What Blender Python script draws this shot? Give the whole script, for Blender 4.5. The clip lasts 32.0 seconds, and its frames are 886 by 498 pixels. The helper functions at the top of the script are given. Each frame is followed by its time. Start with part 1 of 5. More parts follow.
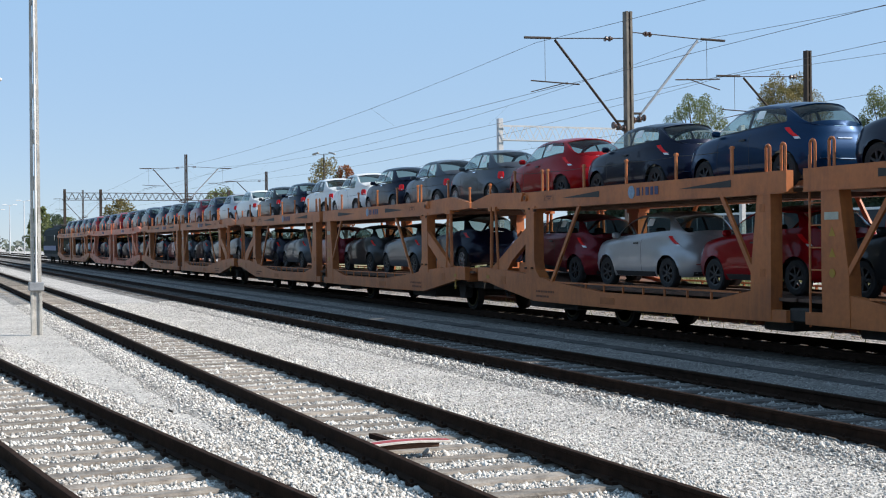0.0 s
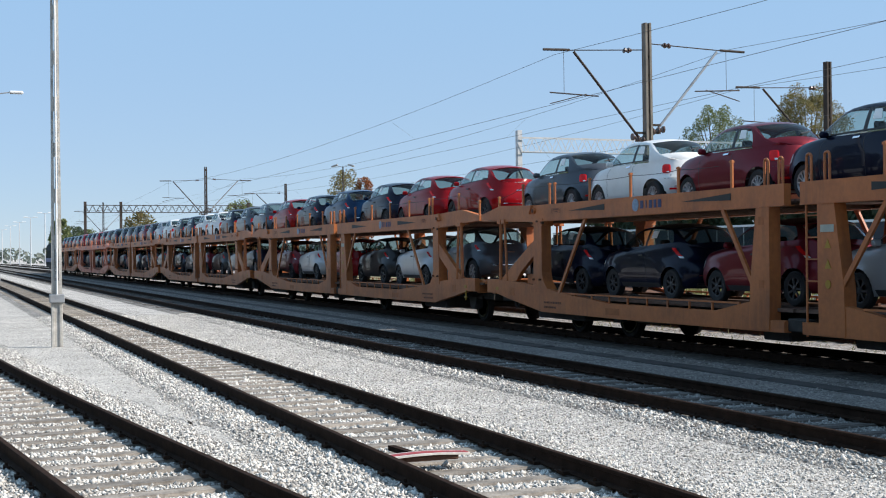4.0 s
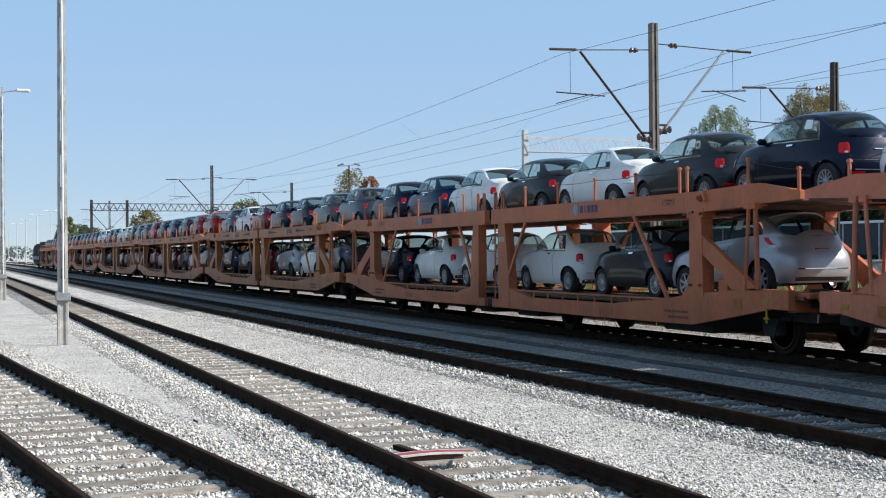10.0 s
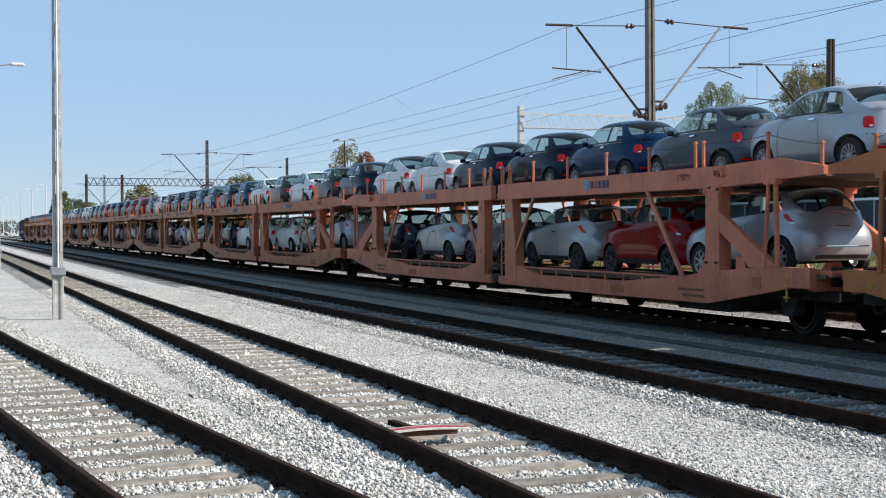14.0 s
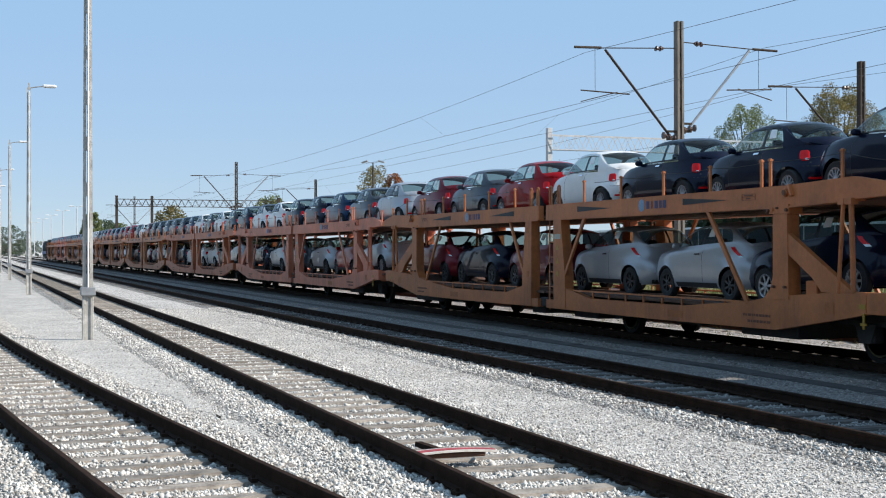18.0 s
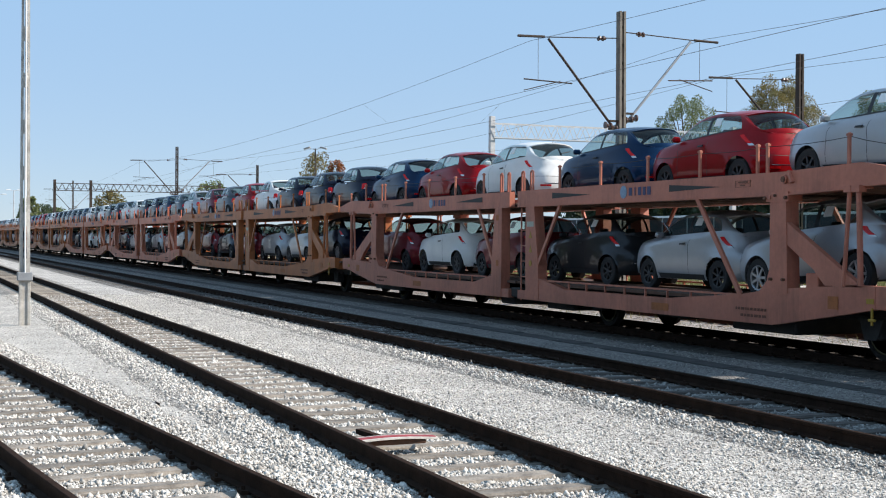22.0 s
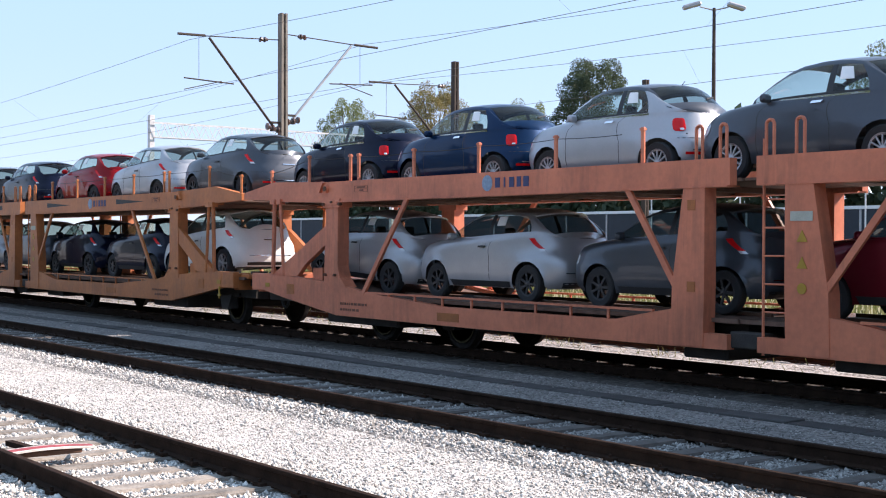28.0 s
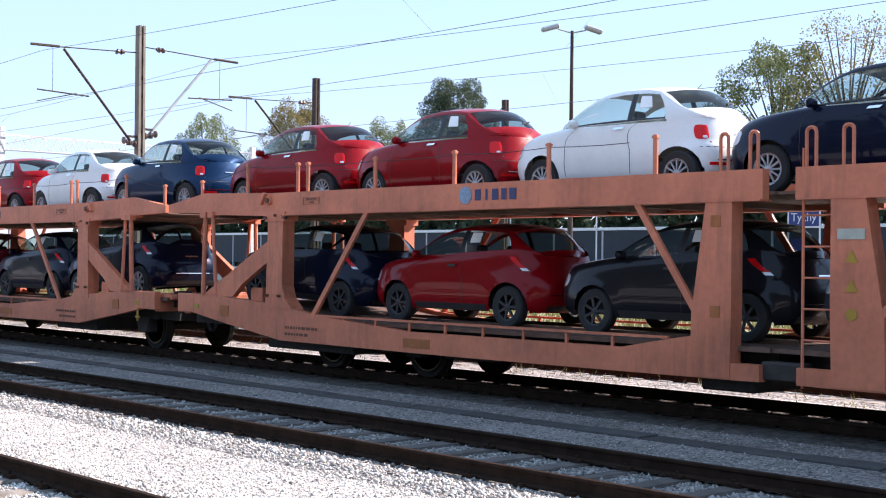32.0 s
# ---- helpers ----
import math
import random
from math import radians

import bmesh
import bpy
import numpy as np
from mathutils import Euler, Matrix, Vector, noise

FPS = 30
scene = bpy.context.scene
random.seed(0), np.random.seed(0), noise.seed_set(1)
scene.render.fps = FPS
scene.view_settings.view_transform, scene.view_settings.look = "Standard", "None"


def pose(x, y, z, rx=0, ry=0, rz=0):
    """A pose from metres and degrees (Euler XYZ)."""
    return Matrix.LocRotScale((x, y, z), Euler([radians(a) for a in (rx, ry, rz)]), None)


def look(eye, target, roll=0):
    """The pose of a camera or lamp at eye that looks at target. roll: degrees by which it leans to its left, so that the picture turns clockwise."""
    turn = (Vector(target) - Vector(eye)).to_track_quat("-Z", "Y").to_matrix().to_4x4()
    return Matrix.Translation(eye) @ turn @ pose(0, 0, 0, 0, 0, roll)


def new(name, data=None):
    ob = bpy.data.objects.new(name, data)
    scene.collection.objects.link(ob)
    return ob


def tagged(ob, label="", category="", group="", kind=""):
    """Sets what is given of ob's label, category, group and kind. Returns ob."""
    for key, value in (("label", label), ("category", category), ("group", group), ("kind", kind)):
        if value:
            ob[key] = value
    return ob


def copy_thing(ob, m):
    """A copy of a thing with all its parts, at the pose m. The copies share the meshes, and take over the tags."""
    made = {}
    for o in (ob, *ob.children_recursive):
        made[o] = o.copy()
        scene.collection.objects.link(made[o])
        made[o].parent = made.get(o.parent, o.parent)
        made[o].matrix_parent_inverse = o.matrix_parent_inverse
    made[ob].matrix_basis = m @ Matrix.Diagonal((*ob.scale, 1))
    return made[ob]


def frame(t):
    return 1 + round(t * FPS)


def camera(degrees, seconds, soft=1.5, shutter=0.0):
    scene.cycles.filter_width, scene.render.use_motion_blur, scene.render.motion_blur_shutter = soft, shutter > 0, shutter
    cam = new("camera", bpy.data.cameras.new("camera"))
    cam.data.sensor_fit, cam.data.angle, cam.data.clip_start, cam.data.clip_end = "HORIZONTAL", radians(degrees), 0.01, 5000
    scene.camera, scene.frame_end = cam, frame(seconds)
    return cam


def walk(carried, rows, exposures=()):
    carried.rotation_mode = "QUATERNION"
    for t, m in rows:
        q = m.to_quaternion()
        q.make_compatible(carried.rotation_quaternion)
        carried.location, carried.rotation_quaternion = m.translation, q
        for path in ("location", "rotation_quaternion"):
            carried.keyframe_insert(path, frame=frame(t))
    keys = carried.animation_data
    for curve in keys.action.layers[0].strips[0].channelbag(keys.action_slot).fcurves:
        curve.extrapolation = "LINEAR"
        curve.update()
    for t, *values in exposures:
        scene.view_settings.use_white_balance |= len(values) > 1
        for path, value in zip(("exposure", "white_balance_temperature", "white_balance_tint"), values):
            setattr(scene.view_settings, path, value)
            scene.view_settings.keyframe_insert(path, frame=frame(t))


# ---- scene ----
cam = camera(37.34, 32.0, soft=1.1)
EYE_HEIGHT = 1.85
TURN = [
    (0, 89.69, 0.558, -21.855), (0.5, 89.662, 0.664, -21.527), (1, 89.679, 0.778, -21.24),
    (1.5, 89.722, 0.595, -21.307), (2, 89.761, 0.647, -21.345), (2.5, 90.067, 0.602, -21.216),
    (3, 90.261, 0.596, -21.051), (3.5, 90.153, 0.623, -21.025), (5.5, 90.577, 0.426, -21.002),
    (6, 90.236, 0.423, -20.913), (6.5, 90.006, 0.446, -20.809), (7, 90.237, 0.419, -20.844),
    (7.5, 90.508, 0.467, -20.889), (8, 90.415, 0.495, -20.815), (8.5, 90.349, 0.459, -20.702),
    (9, 90.229, 0.488, -20.566), (9.5, 90.227, 0.426, -20.652), (10, 90.194, 0.399, -20.776),
    (10.5, 89.957, 0.426, -20.933), (11, 89.858, 0.409, -21.113), (11.5, 89.988, 0.376, -21.087),
    (12, 90.119, 0.394, -20.99), (12.5, 89.698, 0.305, -20.926), (13, 89.417, 0.324, -20.935),
    (13.5, 89.239, 0.172, -20.922), (14, 89.137, 0.199, -20.981), (14.5, 89.148, 0.161, -21.139),
    (16.5, 89.636, -0.004, -20.167), (17, 89.62, -0.111, -20.223), (17.5, 89.826, -0.008, -20.098),
    (18, 90.09, 0.026, -19.756), (18.5, 89.841, 0.095, -19.742), (19, 89.75, 0.1, -19.7),
    (19.5, 89.858, 0.071, -19.77), (20, 90.01, 0.121, -19.846), (20.5, 90.059, 0.036, -20.3),
    (21, 90.033, 0.052, -21.094), (21.5, 89.778, 0.058, -21.521), (22, 89.55, -0.412, -22.286),
    (22.5, 89.544, -0.366, -23.667), (23, 89.755, -0.418, -24.971), (23.5, 89.702, -0.339, -26.288),
    (24, 89.492, -0.339, -27.998), (24.5, 89.299, -0.391, -29.598), (26.5, 89.866, -0.26, -33.845),
    (27, 89.862, -0.03, -34.694), (27.5, 89.814, -0.012, -35.773), (28, 89.709, -0.318, -36.96),
    (28.5, 89.562, -0.314, -38.025), (29, 90.019, -0.107, -39.457), (29.5, 89.653, -0.419, -40.727),
    (30, 89.936, -0.508, -41.292), (30.5, 90.255, -0.511, -41.937), (31, 90.454, -0.639, -42.417),
    (31.5, 90.447, -0.651, -42.997), (32, 90.52, -0.63, -43.058),
]
walk(cam, [(t, pose(0, 0, EYE_HEIGHT, rx, ry, rz)) for t, rx, ry, rz in TURN],
     exposures=[(0, 0.38, 6700, 13), (6, 0.34, 6650, 12), (20, 0.35, 6650, 12), (24, 0.55, 6900, 15), (28, 0.96, 7000, 23), (32, 1.17, 6950, 25)])

# ---- world and sun ----
SUN_EL = radians(35)
SUN_DIR = Vector((0.90, -0.44, 0)).normalized()
world = bpy.data.worlds.new("sky")
scene.world = world
world.use_nodes = True
wn = world.node_tree
sky = wn.nodes.new("ShaderNodeTexSky")
sky.sky_type = "NISHITA"
sky.sun_disc = False
sky.sun_elevation = SUN_EL
sky.sun_rotation = math.atan2(SUN_DIR.x, SUN_DIR.y)
sky.altitude = 250
sky.air_density = 0.75
sky.dust_density = 0.0
sky.ozone_density = 2.0
tint = wn.nodes.new("ShaderNodeMix")
tint.data_type, tint.blend_type = "RGBA", "MULTIPLY"
tint.inputs["Factor"].default_value = 1.0
tint.inputs["B"].default_value = (0.92, 0.97, 1.06, 1)
wn.links.new(sky.outputs[0], tint.inputs["A"])
where = wn.nodes.new("ShaderNodeTexCoord")
split = wn.nodes.new("ShaderNodeSeparateXYZ")
wn.links.new(where.outputs["Generated"], split.inputs[0])
climb = wn.nodes.new("ShaderNodeMapRange")
climb.inputs["From Min"].default_value = 0.0
climb.inputs["From Max"].default_value = 0.22
wn.links.new(split.outputs["Z"], climb.inputs["Value"])
air = wn.nodes.new("ShaderNodeMix")
air.data_type = "RGBA"
air.inputs["A"].default_value = (2.75, 3.75, 4.9, 1)
air.inputs["B"].default_value = (2.55, 4.35, 6.3, 1)
wn.links.new(climb.outputs[0], air.inputs["Factor"])
haze = wn.nodes.new("ShaderNodeMix")
haze.data_type = "RGBA"
haze.inputs["Factor"].default_value = 0.72
wn.links.new(air.outputs["Result"], haze.inputs["B"])
wn.links.new(tint.outputs["Result"], haze.inputs["A"])
wn.links.new(haze.outputs["Result"], wn.nodes["Background"].inputs[0])
wn.nodes["Background"].inputs[1].default_value = 0.115
sun_data = bpy.data.lights.new("sun", "SUN")
sun_data.energy = 5.2
sun_data.angle = radians(0.55)
sun_data.color = (1.0, 0.95, 0.87)
sun = new("sun", sun_data)
toward = Vector((SUN_DIR.x * math.cos(SUN_EL), SUN_DIR.y * math.cos(SUN_EL), math.sin(SUN_EL)))
sun.matrix_world = look(toward * 100, (0, 0, 0))

# ---- materials ----
def mat(name, rgb, rough=0.6, metal=0.0, vary=0.25, scale=6.0, bump=0.0, bump_scale=40.0, coat=0.0, rgb2=None,
        obj_vary=0.0, spec=0.5, island=0.0):
    """Principled material with two scales of variation, optional second colour in patches and fine relief."""
    m = bpy.data.materials.new(name)
    m.use_nodes = True
    nt = m.node_tree
    b = nt.nodes["Principled BSDF"]
    b.inputs["Roughness"].default_value = rough
    b.inputs["Metallic"].default_value = metal
    b.inputs["Coat Weight"].default_value = coat
    b.inputs["Coat Roughness"].default_value = 0.04
    b.inputs["Coat IOR"].default_value = 1.4
    b.inputs["Specular IOR Level"].default_value = spec
    geo = nt.nodes.new("ShaderNodeTexCoord")
    n1 = nt.nodes.new("ShaderNodeTexNoise")
    n1.inputs["Scale"].default_value = scale
    n1.inputs["Detail"].default_value = 5
    nt.links.new(geo.outputs["Object"], n1.inputs["Vector"])
    n2 = nt.nodes.new("ShaderNodeTexNoise")
    n2.inputs["Scale"].default_value = scale * 9
    n2.inputs["Detail"].default_value = 3
    nt.links.new(geo.outputs["Object"], n2.inputs["Vector"])
    mix = nt.nodes.new("ShaderNodeMix")
    mix.data_type = "RGBA"
    c2 = rgb2 or [c * (1 - vary) for c in rgb]
    mix.inputs["A"].default_value = (*[c * (1 + vary * 0.3) for c in rgb], 1)
    mix.inputs["B"].default_value = (*c2, 1)
    ad = nt.nodes.new("ShaderNodeMath")
    ad.operation = "MULTIPLY_ADD"
    nt.links.new(n2.outputs["Fac"], ad.inputs[0])
    ad.inputs[1].default_value = 0.5
    nt.links.new(n1.outputs["Fac"], ad.inputs[2])
    ramp = nt.nodes.new("ShaderNodeMapRange")
    ramp.inputs["From Min"].default_value = 0.55
    ramp.inputs["From Max"].default_value = 0.98
    nt.links.new(ad.outputs[0], ramp.inputs["Value"])
    nt.links.new(ramp.outputs[0], mix.inputs["Factor"])
    out = mix.outputs["Result"]
    if obj_vary:
        info = nt.nodes.new("ShaderNodeObjectInfo")
        hsv = nt.nodes.new("ShaderNodeHueSaturation")
        mr = nt.nodes.new("ShaderNodeMapRange")
        mr.inputs["To Min"].default_value = 1 - obj_vary
        mr.inputs["To Max"].default_value = 1 + obj_vary
        nt.links.new(info.outputs["Random"], mr.inputs["Value"])
        nt.links.new(mr.outputs[0], hsv.inputs["Value"])
        nt.links.new(out, hsv.inputs["Color"])
        out = hsv.outputs["Color"]
    if island:
        gi = nt.nodes.new("ShaderNodeNewGeometry")
        hs = nt.nodes.new("ShaderNodeHueSaturation")
        mi = nt.nodes.new("ShaderNodeMapRange")
        mi.inputs["To Min"].default_value = 1 - island
        mi.inputs["To Max"].default_value = 1 + island * .5
        nt.links.new(gi.outputs["Random Per Island"], mi.inputs["Value"])
        nt.links.new(mi.outputs[0], hs.inputs["Value"])
        nt.links.new(out, hs.inputs["Color"])
        out = hs.outputs["Color"]
    nt.links.new(out, b.inputs["Base Color"])
    if bump:
        n3 = nt.nodes.new("ShaderNodeTexNoise")
        n3.inputs["Scale"].default_value = bump_scale
        n3.inputs["Detail"].default_value = 4
        nt.links.new(geo.outputs["Object"], n3.inputs["Vector"])
        bp = nt.nodes.new("ShaderNodeBump")
        bp.inputs["Strength"].default_value = bump
        bp.inputs["Distance"].default_value = 0.02
        nt.links.new(n3.outputs["Fac"], bp.inputs["Height"])
        nt.links.new(bp.outputs[0], b.inputs["Normal"])
    return m


def paint(name, rgb, metal=0.0):
    return mat(name, rgb, 0.34, metal, 0.06, 3.0, coat=0.5, spec=0.05)


def glass_mat(name, tint):
    m = bpy.data.materials.new(name)
    m.use_nodes = True
    nt = m.node_tree
    nt.nodes.clear()
    o = nt.nodes.new("ShaderNodeOutputMaterial")
    tr = nt.nodes.new("ShaderNodeBsdfTransparent")
    tr.inputs[0].default_value = (*tint, 1)
    gl = nt.nodes.new("ShaderNodeBsdfGlossy")
    gl.inputs["Roughness"].default_value = 0.02
    fr = nt.nodes.new("ShaderNodeLayerWeight")
    fr.inputs["Blend"].default_value = 0.5
    pw = nt.nodes.new("ShaderNodeMath")
    pw.operation = "POWER"
    pw.inputs[1].default_value = 4.0
    nt.links.new(fr.outputs["Facing"], pw.inputs[0])
    ad = nt.nodes.new("ShaderNodeMath")
    ad.operation = "MULTIPLY_ADD"
    ad.inputs[1].default_value = 0.6
    ad.inputs[2].default_value = 0.045
    nt.links.new(pw.outputs[0], ad.inputs[0])
    ms = nt.nodes.new("ShaderNodeMixShader")
    nt.links.new(ad.outputs[0], ms.inputs[0])
    nt.links.new(tr.outputs[0], ms.inputs[1])
    nt.links.new(gl.outputs[0], ms.inputs[2])
    nt.links.new(ms.outputs[0], o.inputs[0])
    return m


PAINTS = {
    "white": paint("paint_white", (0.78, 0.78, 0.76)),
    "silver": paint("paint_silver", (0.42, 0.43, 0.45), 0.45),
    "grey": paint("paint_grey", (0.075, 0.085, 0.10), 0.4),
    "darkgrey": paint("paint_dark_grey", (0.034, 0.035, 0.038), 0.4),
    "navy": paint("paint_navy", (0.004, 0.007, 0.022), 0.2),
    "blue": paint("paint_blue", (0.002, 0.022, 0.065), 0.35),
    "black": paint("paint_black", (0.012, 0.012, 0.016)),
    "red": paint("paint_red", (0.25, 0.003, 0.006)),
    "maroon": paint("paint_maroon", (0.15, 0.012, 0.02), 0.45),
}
COLOUR_WORDS = {"white": "white", "silver": "silver", "grey": "slate grey", "darkgrey": "dark grey", "navy": "navy blue",
                "blue": "bright blue", "black": "black", "red": "bright red", "maroon": "dark maroon"}
M_GLASS = glass_mat("car_glass", (0.70, 0.78, 0.76))
M_GLASS_REAR = glass_mat("dark_car_glass", (0.40, 0.46, 0.46))
M_TYRE = mat("tyre_rubber", (0.018, 0.018, 0.019), 0.8, bump=0.2, bump_scale=90)
M_RIM = mat("alloy_rim", (0.42, 0.43, 0.45), 0.38, 0.6, 0.1)
M_STEEL_RIM = mat("black_steel_rim", (0.03, 0.03, 0.033), 0.5, 0.2, 0.2)
M_PLASTIC = mat("black_plastic", (0.02, 0.02, 0.022), 0.55, vary=0.2)
M_CABIN = mat("cabin_cloth", (0.05, 0.048, 0.046), 0.85, vary=0.3, scale=12)
M_TAIL = mat("tail_light_red", (0.72, 0.008, 0.010), 0.25, vary=0.1, coat=.3, spec=.2)
M_LENS = mat("clear_lens", (0.65, 0.66, 0.68), 0.1, 0.3, 0.1, coat=1.0)
M_CHROME = mat("chrome", (0.8, 0.8, 0.82), 0.12, 1.0, 0.05)
M_PAPER = mat("paper", (0.85, 0.85, 0.84), 0.8, vary=0.05)
WAGON = {
    "salmon": mat("wagon_paint_salmon", (0.63, 0.188, 0.098), 0.5, vary=0.22, scale=1.3, rgb2=(0.48, 0.138, 0.072), bump=0.08, bump_scale=25),
    "rose": mat("wagon_paint_rose", (0.50, 0.168, 0.105), 0.5, vary=0.22, scale=1.3, rgb2=(0.39, 0.128, 0.08), bump=0.08, bump_scale=25),
    "tan": mat("wagon_paint_tan", (0.48, 0.148, 0.042), 0.5, vary=0.22, scale=1.3, rgb2=(0.35, 0.105, 0.030), bump=0.08, bump_scale=25),
    "orange": mat("wagon_paint_orange", (0.52, 0.140, 0.050), 0.5, vary=0.22, scale=1.3, rgb2=(0.40, 0.105, 0.040), bump=0.08, bump_scale=25),
}


def grime(m, rust, amount):
    """Adds vertical rust and dirt streaks over a paint."""
    nt = m.node_tree
    bs = nt.nodes["Principled BSDF"]
    old = bs.inputs["Base Color"].links[0].from_socket
    tc = nt.nodes.new("ShaderNodeTexCoord")
    mp = nt.nodes.new("ShaderNodeMapping")
    mp.inputs["Scale"].default_value = (1, 1, .10)
    no = nt.nodes.new("ShaderNodeTexNoise")
    no.inputs["Scale"].default_value = 7
    no.inputs["Detail"].default_value = 6
    no.inputs["Roughness"].default_value = .65
    nt.links.new(tc.outputs["Object"], mp.inputs[0])
    nt.links.new(mp.outputs[0], no.inputs["Vector"])
    big = nt.nodes.new("ShaderNodeTexNoise")
    big.inputs["Scale"].default_value = .9
    big.inputs["Detail"].default_value = 3
    nt.links.new(tc.outputs["Object"], big.inputs["Vector"])
    mul = nt.nodes.new("ShaderNodeMath")
    mul.operation = "MULTIPLY"
    nt.links.new(no.outputs["Fac"], mul.inputs[0])
    nt.links.new(big.outputs["Fac"], mul.inputs[1])
    mr = nt.nodes.new("ShaderNodeMapRange")
    mr.inputs["From Min"].default_value = .25
    mr.inputs["From Max"].default_value = .42
    mr.inputs["To Max"].default_value = amount
    nt.links.new(mul.outputs[0], mr.inputs["Value"])
    mix = nt.nodes.new("ShaderNodeMix")
    mix.data_type = "RGBA"
    mix.inputs["B"].default_value = (*rust, 1)
    nt.links.new(mr.outputs[0], mix.inputs["Factor"])
    nt.links.new(old, mix.inputs["A"])
    nt.links.new(mix.outputs["Result"], bs.inputs["Base Color"])


for m in WAGON.values():
    grime(m, (0.13, 0.050, 0.028), .42)
M_UNDER = mat("underframe_grime", (0.035, 0.030, 0.027), 0.8, vary=0.4, scale=5, bump=0.3)
M_RUST = mat("rusty_steel", (0.16, 0.075, 0.045), 0.75, 0.2, 0.4, 8, bump=0.2)
M_WHEEL = mat("wheel_steel", (0.030, 0.025, 0.022), 0.8, 0.0, 0.3, 8, spec=.2)
M_DECK = mat("deck_plate", (0.16, 0.095, 0.07), 0.65, 0.2, 0.35, 5, bump=0.15)
M_BLUE = mat("logo_blue", (0.022, 0.035, 0.115), 0.5, vary=0.1)
M_LOGO = mat("logo_pale_blue", (0.22, 0.32, 0.44), 0.5, vary=0.3, scale=20)
M_BLACK = mat("marking_black", (0.02, 0.02, 0.02), 0.6, vary=0.2)
M_YELLOW = mat("sign_yellow", (0.38, 0.22, 0.02), 0.5, vary=0.15)
M_PATCH = mat("old_orange_patch", (0.40, 0.12, 0.03), 0.6, vary=0.3, scale=6)
M_BROWNMARK = mat("faded_marking", (0.17, 0.065, 0.04), 0.7, vary=0.2)


def stone_mat(name, a, b, scale, bump):
    """Crushed stone: cells of their own brightness with relief between them, over broad stains."""
    m = bpy.data.materials.new(name)
    m.use_nodes = True
    nt = m.node_tree
    bs = nt.nodes["Principled BSDF"]
    bs.inputs["Roughness"].default_value = .92
    bs.inputs["Specular IOR Level"].default_value = .2
    tc = nt.nodes.new("ShaderNodeTexCoord")
    vo = nt.nodes.new("ShaderNodeTexVoronoi")
    vo.inputs["Scale"].default_value = scale
    nt.links.new(tc.outputs["Object"], vo.inputs["Vector"])
    no = nt.nodes.new("ShaderNodeTexNoise")
    no.inputs["Scale"].default_value = .7
    no.inputs["Detail"].default_value = 6
    nt.links.new(tc.outputs["Object"], no.inputs["Vector"])
    sep = nt.nodes.new("ShaderNodeSeparateColor")
    nt.links.new(vo.outputs["Color"], sep.inputs[0])
    k = nt.nodes.new("ShaderNodeMath")
    k.operation = "MULTIPLY_ADD"
    nt.links.new(sep.outputs[0], k.inputs[0])
    k.inputs[1].default_value = 1.0
    nt.links.new(no.outputs["Fac"], k.inputs[2])
    mr = nt.nodes.new("ShaderNodeMapRange")
    mr.inputs["From Min"].default_value = .45
    mr.inputs["From Max"].default_value = 1.45
    nt.links.new(k.outputs[0], mr.inputs["Value"])
    mix = nt.nodes.new("ShaderNodeMix")
    mix.data_type = "RGBA"
    mix.inputs["A"].default_value = (*[c * 1.12 for c in a], 1)
    mix.inputs["B"].default_value = (*b, 1)
    nt.links.new(mr.outputs[0], mix.inputs["Factor"])
    nt.links.new(mix.outputs["Result"], bs.inputs["Base Color"])
    inv = nt.nodes.new("ShaderNodeMath")
    inv.operation = "SUBTRACT"
    inv.inputs[0].default_value = 1
    nt.links.new(vo.outputs["Distance"], inv.inputs[1])
    bp = nt.nodes.new("ShaderNodeBump")
    bp.inputs["Strength"].default_value = bump
    bp.inputs["Distance"].default_value = .5 / scale
    nt.links.new(inv.outputs[0], bp.inputs["Height"])
    nt.links.new(bp.outputs[0], bs.inputs["Normal"])
    return m


# ---- mesh helpers ----
def make_mesh(name, verts, faces, material, smooth=False, angle=35):
    me = bpy.data.meshes.new(name)
    me.from_pydata([tuple(v) for v in verts], [], [tuple(f) for f in faces])
    me.materials.append(material)
    if smooth:
        me.polygons.foreach_set("use_smooth", [True] * len(me.polygons))
        me.set_sharp_from_angle(angle=radians(angle))
    me.update()
    return me


def child(name, me, parent, label=""):
    ob = new(name, me)
    ob.parent = parent
    if label:
        tagged(ob, label)
    return ob


def root(name, label, category, group="", kind=""):
    ob = new(name)
    ob.empty_display_size = 0.2
    return tagged(ob, label, category, group, kind)


